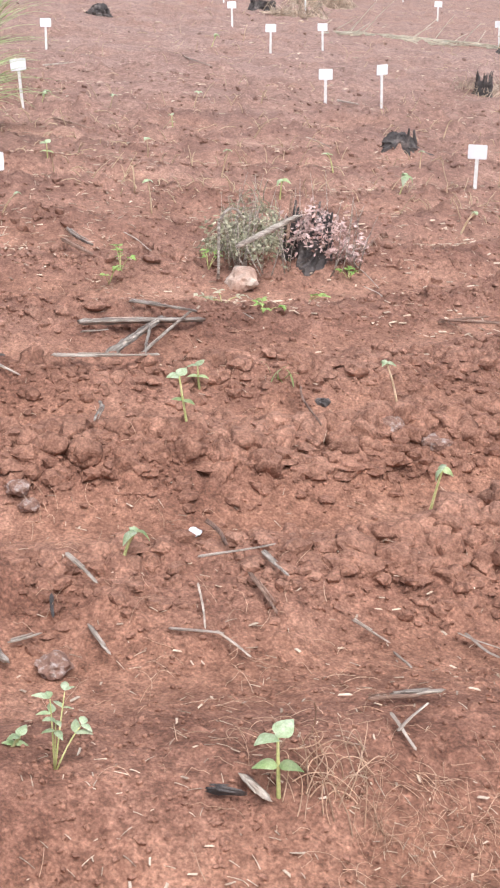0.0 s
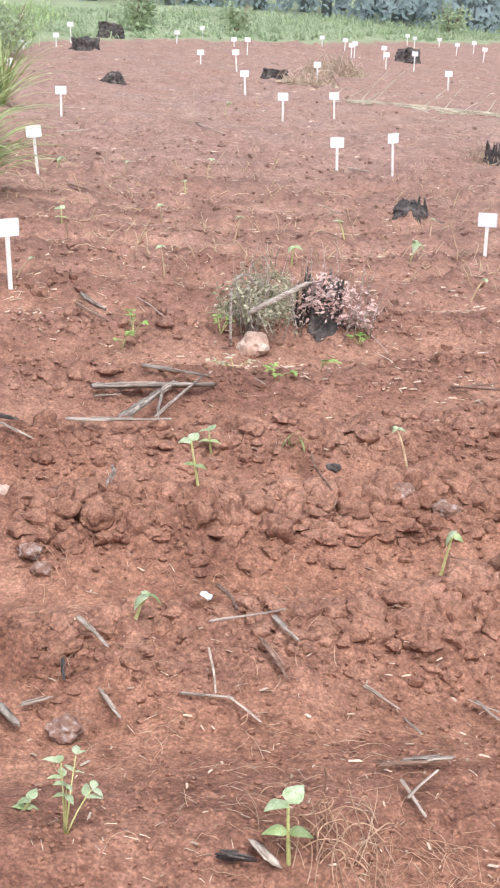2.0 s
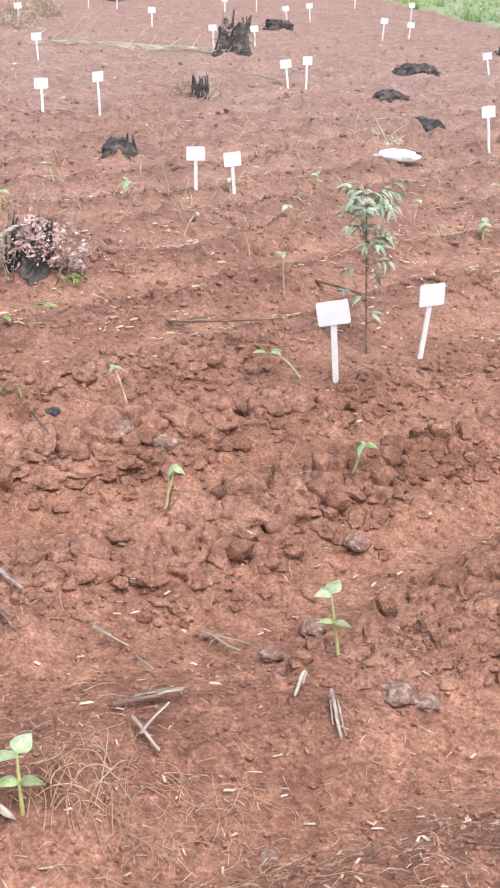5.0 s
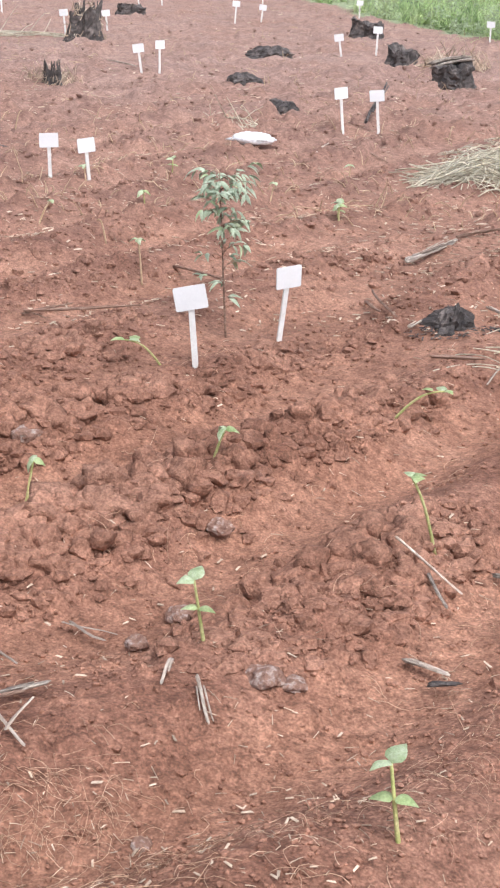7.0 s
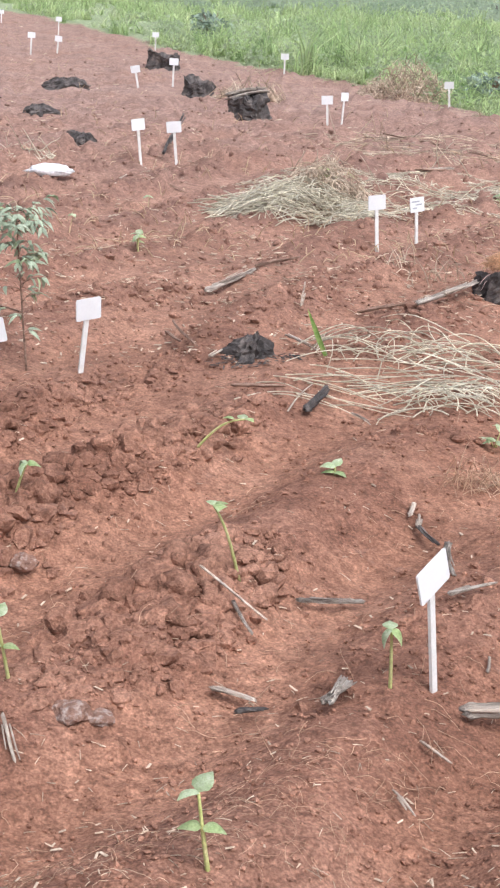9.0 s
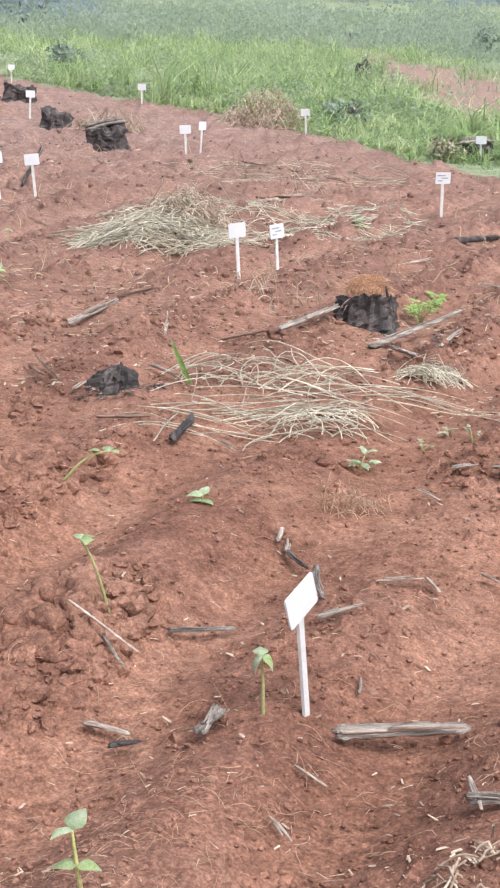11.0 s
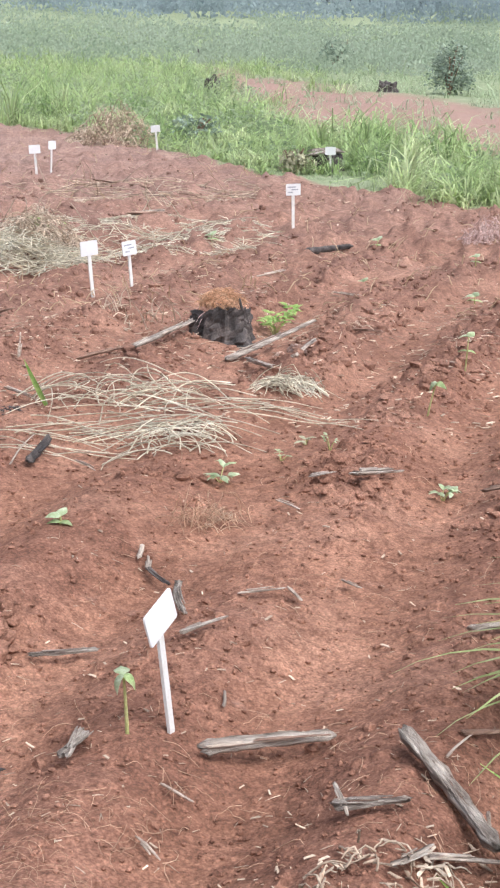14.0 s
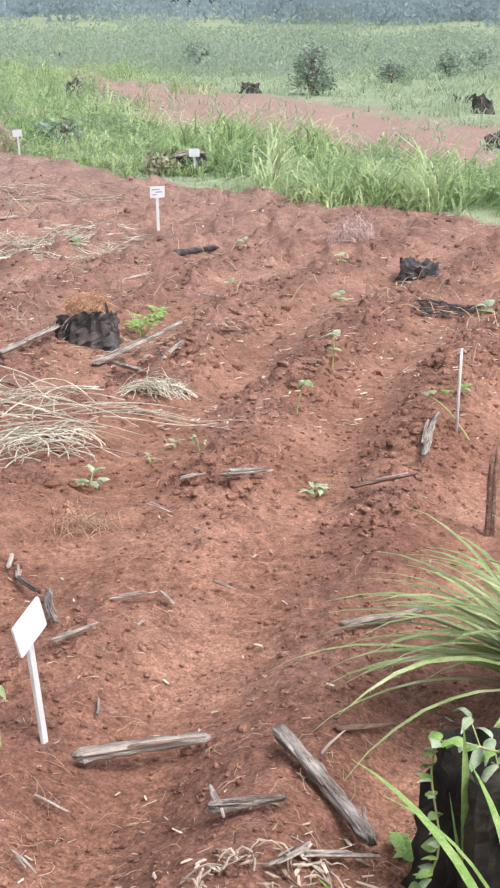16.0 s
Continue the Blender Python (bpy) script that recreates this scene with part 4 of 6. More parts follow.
def far_woods():
    rng = random.Random(8)
    g, t = Geo(), Geo()
    for k in range(115):
        a = radians(rng.uniform(-16, 20))
        d = rng.uniform(53, 76)
        x, y = d * math.sin(a), d * math.cos(a)
        h, z = rng.uniform(7, 12), ground_z(x, y)
        t.tube(bow((x, y, z - 0.5), (x + rng.uniform(-0.6, 0.6), y, z + h), 4, 0, 0.2), [0.2, 0.17, 0.14, 0.1, 0.05], 6)
        for q in range(4):
            leafy_cloud(g, (x + rng.uniform(-1.4, 1.4), y + rng.uniform(-1.4, 1.4), z + h * rng.uniform(0.15, 0.8)), rng.uniform(0.8, 1.6), rng.uniform(1.2, 2.4), 190, 0.125, rng, True)
        leafy_cloud(g, (x, y - 2, z + rng.uniform(0.5, 1.3)), rng.uniform(1.2, 2.4), rng.uniform(0.9, 1.8), 190, 0.12, rng, True)
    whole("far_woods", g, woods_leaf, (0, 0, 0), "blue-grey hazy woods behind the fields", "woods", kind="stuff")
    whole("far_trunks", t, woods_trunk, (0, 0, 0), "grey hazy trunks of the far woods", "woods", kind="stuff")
    s = Geo()
    for k in range(320):
        a = radians(rng.uniform(16, 58))
        d = 1 / rng.uniform(1 / 168, 1 / 44)
        x, y = d * math.sin(a), d * math.cos(a)
        w = rng.uniform(0.5, 1.5) * (0.7 + d / 70)
        leafy_cloud(s, (x, y, ground_z(x, y) + w * 0.15), w, w * rng.uniform(0.22, 0.5), 190, 0.045 + d * 0.0008, rng, True)
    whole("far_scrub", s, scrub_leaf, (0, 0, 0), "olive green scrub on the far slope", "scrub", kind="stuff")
    h = Geo()
    for k in range(90):
        a = radians(rng.uniform(16, 58))
        d = rng.uniform(168, 205)
        x, y = d * math.sin(a), d * math.cos(a)
        for q in range(3):
            leafy_cloud(h, (x + rng.uniform(-4, 4), y, ground_z(x, y) + rng.uniform(0, 2.5)), rng.uniform(2.5, 4.5), rng.uniform(1.2, 2.2), 130, 0.33, rng, True)
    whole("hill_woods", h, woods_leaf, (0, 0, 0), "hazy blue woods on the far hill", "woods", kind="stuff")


far_woods()

# bushes on the rough ground
shrub(21.304, 25.551, 1.1, 1.15, "dense dark green bush on rough grassland", n=2000, leaf=0.045)
shrub(28.341, 39.551, 1.2, 1.0, "dark green bush in distant grass", n=1600, leaf=0.045)
shrub(27.516, 29.772, 0.9, 0.6, "low dark green bush in distant grass", n=1100, leaf=0.045)
shrub(35.428, 34.321, 1.2, 0.8, "dark round bush in distant grass", n=1100, leaf=0.045)
shrub(32.646, 32.885, 1.0, 0.8, "grey-green bush in distant grass", n=1100, leaf=0.045)
shrub(9.653, 16.370, 0.75, 0.35, "low grey-green bush at the field's edge", n=400, leaf=0.04)
shrub(10.368, 27.849, 0.9, 0.5, "dark green tussock bush in bright grass", n=400)
shrub(-3.613, 34.177, 1.0, 1.0, "pale green bush behind the field", mat=far_grass, n=700)
shrub(-1.552, 37.344, 0.9, 0.75, "pale green bush behind the field", mat=far_grass, n=600)
shrub(4.381, 46.018, 1.2, 1.0, "pale green bush behind the field", mat=far_grass, n=700)
shrub(-4.329, 22.644, 1.0, 0.9, "green leafy bush beside the field", mat=far_grass, n=800, leaf=0.05)
shrub(8.800, 12.851, 0.42, 0.28, "low dull green bush beside a broken stump", mat=olive_dry, n=350, leaf=0.03)

# ---- planting signs ----
plant_sign(-2.337, 15.105, -0.017, -0.003, 0.302)
plant_sign(-1.819, 10.600, -0.042, -0.007, 0.325)
plant_sign(-1.267, 6.579, -0.029, -0.005, 0.327, 14)
plant_sign(-0.169, 15.842, -0.018, -0.000, 0.298)
plant_sign(0.386, 16.868, -0.027, 0.001, 0.298)
plant_sign(0.306, 12.005, -0.021, 0.001, 0.283)
plant_sign(0.761, 12.315, -0.028, 0.002, 0.325, 38)
plant_sign(1.081, 8.629, -0.011, 0.002, 0.261)
plant_sign(0.255, 22.320, -0.029, 0.000, 0.335)
plant_sign(2.114, 22.208, -0.016, 0.002, 0.294)
plant_sign(-0.664, 18.886, -0.030, -0.001, 0.318)
plant_sign(-1.503, 23.478, -0.018, -0.001, 0.276)
plant_sign(-0.964, 23.666, -0.041, -0.001, 0.328)
plant_sign(-3.533, 18.904, -0.034, -0.006, 0.250)
plant_sign(-4.202, 26.793, -0.018, -0.003, 0.228)
plant_sign(-4.154, 28.162, -0.024, -0.004, 0.359)
plant_sign(-2.412, 30.394, -0.005, -0.000, 0.259)
plant_sign(-4.433, 24.903, -0.023, -0.004, 0.159)
plant_sign(-2.138, 34.036, -0.026, -0.002, 0.216)
plant_sign(-1.301, 30.543, -0.015, -0.001, 0.206)
plant_sign(-0.969, 28.387, -0.013, -0.000, 0.323)
plant_sign(0.452, 32.953, -0.021, 0.000, 0.244)
plant_sign(0.912, 32.432, -0.002, 0.000, 0.277)
plant_sign(0.981, 30.125, -0.015, 0.001, 0.278)
plant_sign(1.036, 30.148, -0.007, 0.000, 0.311)
plant_sign(1.641, 30.725, -0.014, 0.001, 0.251)
plant_sign(1.489, 27.119, -0.011, 0.001, 0.309)
plant_sign(2.607, 38.425, -0.014, 0.001, 0.271)
plant_sign(2.699, 37.191, -0.014, 0.001, 0.263)
plant_sign(1.953, 26.836, -0.008, 0.001, 0.354)
plant_sign(3.395, 38.504, -0.010, 0.001, 0.218)
plant_sign(3.449, 34.730, 0.007, -0.001, 0.272)
plant_sign(4.030, 36.550, -0.006, 0.001, 0.285)
plant_sign(3.784, 32.434, 0.012, -0.001, 0.301)
plant_sign(2.636, 19.460, -0.034, 0.005, 0.334)
plant_sign(3.261, 20.095, -0.030, 0.005, 0.273)
plant_sign(2.708, 14.645, -0.042, 0.008, 0.276)
plant_sign(2.890, 14.684, -0.006, 0.001, 0.323, 35)
plant_sign(1.308, 8.659, -0.027, 0.004, 0.257, 25)
plant_sign(4.591, 25.101, -0.050, 0.009, 0.283)
plant_sign(5.050, 25.538, -0.030, 0.006, 0.327)
plant_sign(3.966, 27.933, -0.017, 0.003, 0.267)
plant_sign(4.607, 28.383, -0.011, 0.002, 0.292)
plant_sign(5.470, 40.256, -0.027, 0.004, 0.267)
plant_sign(6.426, 38.316, -0.018, 0.003, 0.283)
plant_sign(6.053, 34.144, -0.020, 0.004, 0.289)
plant_sign(4.214, 32.119, -0.029, 0.004, 0.293)
plant_sign(1.071, 4.734, -0.027, 0.006, 0.273, tilt=-6)
plant_sign(1.475, 5.157, 0.024, -0.007, 0.289, 35, tilt=-7)
plant_sign(3.404, 10.487, -0.034, 0.011, 0.316, 30)
plant_sign(3.706, 10.577, -0.032, 0.011, 0.312)
plant_sign(5.341, 21.677, 0.011, -0.003, 0.327)
plant_sign(5.846, 22.139, 0.021, -0.005, 0.256)
plant_sign(5.425, 16.913, -0.046, 0.015, 0.261)
plant_sign(5.974, 17.308, 0.004, -0.001, 0.322)
plant_sign(7.951, 23.977, -0.001, 0.000, 0.289)
plant_sign(8.141, 19.073, -0.006, 0.003, 0.302)
plant_sign(6.123, 13.232, -0.018, 0.008, 0.288)
plant_sign(6.321, 13.339, 0.009, -0.004, 0.304, 50)
plant_sign(8.665, 15.475, -0.025, 0.014, 0.302)
plant_sign(3.781, 7.401, -0.025, 0.013, 0.317, 30)
plant_sign(4.078, 7.504, -0.021, 0.012, 0.278, 45, marks=True)
plant_sign(1.497, 2.499, -0.029, 0.017, 0.293, 63, tilt=-12, w=0.118, ph=0.072)
plant_sign(7.288, 27.540, 0.005, -0.001, 0.317)
plant_sign(7.154, 31.541, -0.001, 0.000, 0.245)
plant_sign(6.022, 8.764, -0.009, 0.006, 0.334, 20, marks=True)
plant_sign(9.131, 12.704, -0.004, 0.003, 0.272)

# ---- seedlings ----
seedling(0.009, 2.224, -0.012, 0.000, 0.115, "open", .055)
seedling(-0.248, 3.840, -0.037, -0.001, 0.155, "open", .045)
seedling(-0.254, 4.511, -0.011, -0.000, 0.059, "open", .045)
seedling(0.380, 4.607, -0.054, 0.006, 0.141, "withered", .04)
seedling(0.395, 3.705, 0.023, -0.003, 0.132, "droop", .05)
seedling(-0.349, 3.030, 0.031, 0.003, 0.076, "droop", .055)
seedling(-0.650, 7.427, -0.028, -0.002, 0.160, "withered", .05)
seedling(-0.355, 8.343, 0.035, 0.001, 0.178, "withered", .045)
seedling(-0.762, 7.664, -0.024, -0.002, 0.115, "dead", 0)
seedling(-0.816, 9.091, -0.015, -0.001, 0.102, "withered", .04)
seedling(0.284, 8.870, -0.049, 0.002, 0.096, "fallen", .05)
seedling(0.620, 8.226, 0.035, -0.003, 0.104, "droop", .07)
seedling(0.803, 9.101, 0.003, -0.000, 0.135, "withered", .03)
seedling(0.859, 7.353, 0.065, -0.008, 0.113, "withered", .03)
seedling(-0.026, 7.754, 0.005, -0.000, 0.116, "droop", .06)
seedling(-1.288, 8.226, -0.010, -0.001, 0.099, "open", .05)
seedling(-1.273, 6.697, 0.074, 0.013, 0.099, "withered", .03)
seedling(-0.684, 11.369, 0.032, 0.002, 0.124, "withered", .05)
seedling(-0.195, 11.726, 0.035, 0.000, 0.112, "dead", 0)
seedling(-1.237, 10.772, 0.023, 0.002, 0.101, "withered", .05)
seedling(-1.708, 10.662, 0.035, 0.005, 0.108, "droop", .06)
seedling(-0.746, 10.186, -0.017, -0.001, 0.093, "open", .03)
seedling(1.057, 10.358, 0.051, -0.006, 0.150, "dead", 0)
seedling(-0.486, 17.158, 0.033, 0.001, 0.152, "dead", 0)
seedling(-0.800, 16.396, 0.051, 0.002, 0.141, "droop", .07)
seedling(-0.224, 9.978, 0.166, 0.002, 0.155, "dead", 0)
seedling(-0.468, 2.300, 0.022, 0.004, 0.020, "open", .03)
seedling(0.656, 2.731, -0.028, 0.007, 0.148, "open", .045)
seedling(0.796, 1.955, -0.022, 0.009, 0.137, "open", .05)
seedling(0.872, 3.629, 0.030, -0.007, 0.083, "droop", .045)
seedling(1.291, 3.088, -0.066, 0.028, 0.177, "fallen", .05)
seedling(1.137, 6.061, -0.020, 0.004, 0.185, "withered", .05)
seedling(1.507, 4.026, 0.142, -0.054, 0.088, "fallen", .045)
seedling(1.291, 8.653, -0.021, 0.003, 0.094, "withered", .05)
seedling(0.866, 7.385, 0.060, -0.007, 0.107, "withered", .03)
seedling(1.111, 6.818, -0.047, 0.008, 0.104, "dead", 0)
seedling(1.494, 7.910, -0.015, 0.003, 0.082, "droop", .05)
seedling(2.136, 7.773, 0.024, -0.007, 0.116, "withered", .045)
seedling(2.344, 7.228, 0.003, -0.001, 0.080, "open", .05)
seedling(2.847, 8.598, 0.004, -0.001, 0.089, "withered", .05)
seedling(1.885, 9.123, 0.001, -0.000, 0.067, "open", .05)
seedling(1.006, 4.936, -0.133, 0.027, 0.084, "fallen", .06)
seedling(1.398, 2.504, -0.008, 0.004, 0.134, "droop", .05)
seedling(1.825, 3.715, -0.000, 0.000, 0.025, "open", .05)
seedling(3.679, 4.366, 0.023, -0.019, 0.135, "droop", .055)
seedling(4.231, 4.796, 0.006, -0.005, 0.143, "open", .05)
seedling(5.632, 6.365, -0.001, 0.001, 0.042, "open", .06)
seedling(4.000, 3.736, -0.127, 0.132, 0.163, "fallen", .05)
seedling(5.861, 5.463, -0.002, 0.002, 0.042, "open", .08)
seedling(4.806, 4.530, 0.022, -0.023, 0.075, "dead", 0)
seedling(5.637, 5.992, 0.005, -0.005, 0.048, "dead", 0)
seedling(6.284, 7.124, -0.001, 0.001, 0.059, "open", .05)
seedling(6.226, 8.081, 0.014, -0.011, 0.072, "open", .06)
seedling(5.380, 7.076, -0.000, 0.000, 0.034, "open", .06)
seedling(6.225, 7.189, 0.012, -0.010, 0.052, "dead", 0)
seedling(5.390, 8.811, -0.002, 0.001, 0.046, "open", .07)
seedling(2.337, 7.184, -0.002, 0.001, 0.080, "droop", .06)
seedling(4.128, 10.265, 0.031, -0.012, 0.082, "dead", 0)

# ---- sapling between the signs ----
def sapling(x, y, dx, dy, h):
    z = ground_z(x, y)
    s = thing("sapling", (x, y, z), "slender young tree with drooping blue-green leaves", "sapling")
    top = Vector((dx, dy, h))
    trunk = bow((0, 0, -0.03), top * 0.95, 10, 0, 0.006)
    g = Geo()
    g.tube(trunk, [0.0045 - 0.00028 * i for i in range(11)], 7)
    stem = part("stem", g, brown_wood, s)
    rng = random.Random(4)
    view = facing(x, y)
    for k in range(40):
        share = (0.24 + 0.14 * rng.random()) if k < 3 else (0.36 + 0.2 * rng.random()) if k < 11 else 0.66 + 0.3 * rng.random()
        i = share * 10
        p = trunk[min(9, int(i))].lerp(trunk[min(10, int(i) + 1)], i - int(i))
        a = rng.uniform(0, 6.28)
        l = (0.025 if k < 3 else 0.075 if k < 11 else 0.125 * rng.uniform(0.5, 1.1))
        end = p + Vector((math.cos(a) * l, math.sin(a) * l, l * rng.uniform(0.1, 0.5)))
        if k > 20:
            end += Vector((-math.sin(view) * 0.04, math.cos(view) * 0.04, 0.0))
        twig_pts = bow(p, end, 4, 0.01)
        tg = Geo()
        tg.tube(twig_pts, [0.002, 0.0017, 0.0014, 0.0011, 0.0008], 4)
        twig = part("twig", tg, brown_wood, s)
        for q in range(7 if k > 10 else 3):
            at = twig_pts[4 - q // 2]
            add_leaf(s, "lance", sapling_leaf if rng.random() < 0.85 else leaf_pale, at, a + rng.uniform(-1.6, 1.6), rng.uniform(-0.6, 0.4), rng.uniform(0.034, 0.056), rng.uniform(-0.6, 0.6))
    return s


sapling(1.290, 5.206, -0.047, 0.012, 0.636)

# ---- stumps and burnt wood ----
stump(0.736, 9.908, 0.11, 0.10, "low charred black stump with crumbled top", 0.5, spikes=2, dome=True)
stump(-0.353, 22.809, 0.17, 0.15, "broad charred black stump in the field", 0.15)
stump(-2.388, 19.869, 0.13, 0.13, "charred dark brown stump on bare soil", 0.4, dome=True)
stump(-3.609, 26.075, 0.2, 0.2, "charred black stump near the field's end", 0.2)
stump(-3.703, 30.536, 0.22, 0.26, "charred black stump near the field's end", 0.2)
stump(2.108, 30.292, 0.2, 0.24, "upright charred black stump among the signs", 0.15)
stump(2.766, 18.666, 0.17, 0.36, "tall burnt stump hung with dry grass", 0.3, spikes=4)
stump(1.725, 13.664, 0.07, 0.14, "burnt grass tussock with black spikes", 0.5, spikes=9)
stump(4.097, 23.077, 0.2, 0.12, "low dark stump beside straw", 0.4)
stump(3.520, 13.952, 0.14, 0.07, "low charred stump on bare soil", 0.5, dome=True)
stump(4.567, 16.907, 0.2, 0.12, "low charred stump with broken rim", 0.5, dome=True)
stump(3.307, 11.729, 0.13, 0.1, "low charred stump with a pale root", 0.5, dome=True)
stump(6.779, 20.057, 0.2, 0.2, "charred stump overgrown with dull weeds", 0.3)
stump(5.998, 16.482, 0.16, 0.16, "charred stump with a split top", 0.4)
stump(5.427, 13.564, 0.2, 0.22, "large burnt stump with pale weathered planks on top", 0.3, hollow=False, squash=0.8)
stump(2.148, 5.181, 0.08, 0.08, "small crumbled charcoal-black stump", 0.8, dome=True)
stump(3.777, 6.011, 0.13, 0.13, "burnt stump crowned with orange root fibre", 0.3, spikes=1)
stump(9.229, 12.884, 0.13, 0.17, "broken stump with pale weathered top beside a sign", 0.12, hollow=False)
stump(6.486, 6.628, 0.1, 0.085, "low hollow charred stump", 0.45)
stump(29.166, 49.368, 0.3, 0.3, "dark burnt stump by the bare track", 0.4)
stump(20.746, 26.970, 0.18, 0.18, "dark burnt stump by the bare track", 0.4)
stump(16.115, 26.650, 0.14, 0.3, "thin dark stump by the bare track", 0.3)
stump(22.402, 22.098, 0.2, 0.12, "low dark stump by the bare track", 0.5)
stump(19.712, 18.964, 0.16, 0.25, "dark burnt stump by the bare track", 0.4)
stump(14.246, 13.350, 0.14, 0.18, "dark stump beside the bare track", 0.4)
stump(3.372, 3.037, 0.013, 0.2, "broken dead brown stalk standing in soil", 0.5, mat=brown_wood, spikes=5, name="dead_stalk")

# weathered planks on the two broken stumps
for x, y, z, turn, l in ((5.427, 13.564, 0.185, 20, 0.3), (9.211, 12.888, 0.165, 8, 0.26)):
    for k in range(2):
        c, s = math.cos(radians(turn - 37)), math.sin(radians(turn - 37))
        pts = bow((x - c * l / 2, y - s * l / 2 + 0.05 * k, ground_z(x, y) + z + 0.035 * k), (x + c * l / 2, y + s * l / 2 + 0.05 * k, ground_z(x, y) + z + (0.08 if z > 0.17 else 0.03) + 0.02 * k), 6, 0.01)
        o = pts[0]
        whole("weathered_plank", woody([p - o for p in pts], 0.04, 0.03, 0.3, 9, 0.4), grey_wood, o, "pale grey weathered plank resting on a burnt stump", "plank")

# ---- brush heap round a burnt stump ----
stump(0.105, 6.417, 0.088, 0.17, "burnt stump inside a heap of dry brush", 0.4, spikes=5)


BRANCH = ((-0.183, 6.02, 0.145), (0.030, 6.06, 0.265))
TWIG = ((-0.262, 6.02, 0.0), (-0.275, 6.04, 0.23), (-0.232, 6.05, 0.285), (-0.18, 6.05, 0.25))


def brush(x, y, rx, rz, n, size, mat, twigs, label, name):
    """Dry leafy brush: small curled leaves on thin twigs."""
    rng = random.Random(int(x * 100 + y * 10))
    z = ground_z(x, y)
    heap = thing(name, (x, y, z), label, "brush")
    g = Geo()
    for k in range(7):
        a = rng.uniform(0, 6.28)
        leafy_cloud(g, (math.cos(a) * rx * 0.45, math.sin(a) * rx * 0.35, rz * rng.uniform(0.35, 1.0)), rx * 0.55, rz * 0.5, n // 7, size, rng)
    g.v = [Vector((v.x, v.y, max(v.z, -0.01))) for v in g.v]
    part("dry_leaves", g, mat, heap)
    for k in range(twigs):
        a = rng.uniform(0, 6.28)
        p = Vector((math.cos(a) * rx * rng.uniform(0.2, 0.9), math.sin(a) * rx * rng.uniform(0.2, 0.9), 0))
        q = p * rng.uniform(0.2, 1.4) + Vector((rng.uniform(-0.08, 0.08), rng.uniform(-0.05, 0.05), rz * rng.uniform(1.2, 2.3)))
        t = Geo()
        t.tube(bow(p, q, 5, 0.01, rng.uniform(-0.04, 0.04)), [0.0032, 0.003, 0.0026, 0.002, 0.0016, 0.001], 4)
        part("twig", t, grey_wood, heap)
    return heap


brush(-0.121, 6.285, 0.21, 0.17, 1100, 0.013, olive_dry, 30, "heap of olive dry leaves and twigs on soil", "brush_heap")
straw_heap(-0.144, 6.709, 0.2, 0.12, 0.3, 420, 0.12, "olive dry twigs on the brush heap", olive_dry, name="brush_twigs", radius=0.0024, lie=0.5, bend=0.9)
brush(0.175, 6.367, 0.2, 0.19, 1150, 0.014, pink_dry, 14, "pink dry leaves hanging round a burnt stump", "dry_leaf_heap")
brush(0.286, 6.422, 0.07, 0.06, 160, 0.014, pink_dry, 4, "pink dry leaves at the heap's foot", "dry_leaf_heap")
stick(0.009, 6.288, 0.013, 6.343, 0.010, brown_wood, "stick", "brown upright stake in the brush heap", 0.1, 0.27, 0.8)
stick(0.326, 6.534, 0.442, 7.032, 0.007, brown_wood, "stick", "thin twig sticking out of dry brush", 0.0, 0.02, 0.5)

branch = [Vector(p) for p in BRANCH]
whole("cut_branch", woody([branch[0].lerp(branch[1], k / 6) - branch[0] for k in range(7)], 0.011, 0.0095, 0.25, 9), grey_wood, branch[0], "grey cut branch leaning on the brush heap", "branch", "sticks and wood on the field")
loop = [Vector(p) for p in TWIG]
g = Geo()
for k in range(3):
    g.tube(bow(loop[k] - loop[0], loop[k + 1] - loop[0], 5, 0.012 if k else 0.0), [0.0062 - 0.0006 * k] * 6, 6)
whole("bent_twig", g, grey_wood, loop[0], "bent grey twig arching out of dry brush", "twig")

# ---- plank stump's company: dry grass hung on the tall stump, heaps of straw ----
straw_heap(2.766, 18.666, 0.22, 0.14, 0.5, 260, 0.2, "dry grass hanging over a tall burnt stump", litter_mat, name="dry_grass", radius=0.006, lie=0.2, bend=0.8)
straw_heap(1.731, 13.729, 0.26, 0.14, 0.1, 120, 0.14, "thin dry grass round burnt spikes", litter_mat, name="dry_grass", radius=0.004, lie=0.2, bend=0.8)
straw_heap(0.512, 24.226, 0.5, 0.3, 0.22, 420, 0.25, "heap of pale dry brush", litter_mat, name="brush_heap", radius=0.007, lie=0.4, bend=0.9)
straw_heap(0.108, 22.172, 0.45, 0.3, 0.08, 220, 0.25, "flat heap of pale dry brush", litter_mat, name="brush_heap", radius=0.007, lie=0.6, bend=0.9)
straw_heap(1.641, 19.431, 1.2, 0.3, 0.03, 160, 0.5, "long pale straw lying across the rows", straw_mat, name="loose_straw", radius=0.005, heading=0.2, spread=0.5, lie=0.95)
straw_heap(2.619, 10.698, 0.28, 0.16, 0.02, 110, 0.22, "small scatter of pale straw", straw_mat, name="loose_straw", radius=0.0035)
straw_heap(3.788, 8.552, 0.52, 0.4, 0.17, 620, 0.38, "heap of dry yellow grass", straw_mat, turn=-0.3, radius=0.004, heading=-0.35, spread=1.5, bend=0.6, height=0.04, lie=1.0)
straw_heap(4.093, 8.784, 0.3, 0.22, 0.27, 520, 0.24, "brownish top of a heap of dry grass", litter_mat, radius=0.004, lie=0.9, height=0.06)
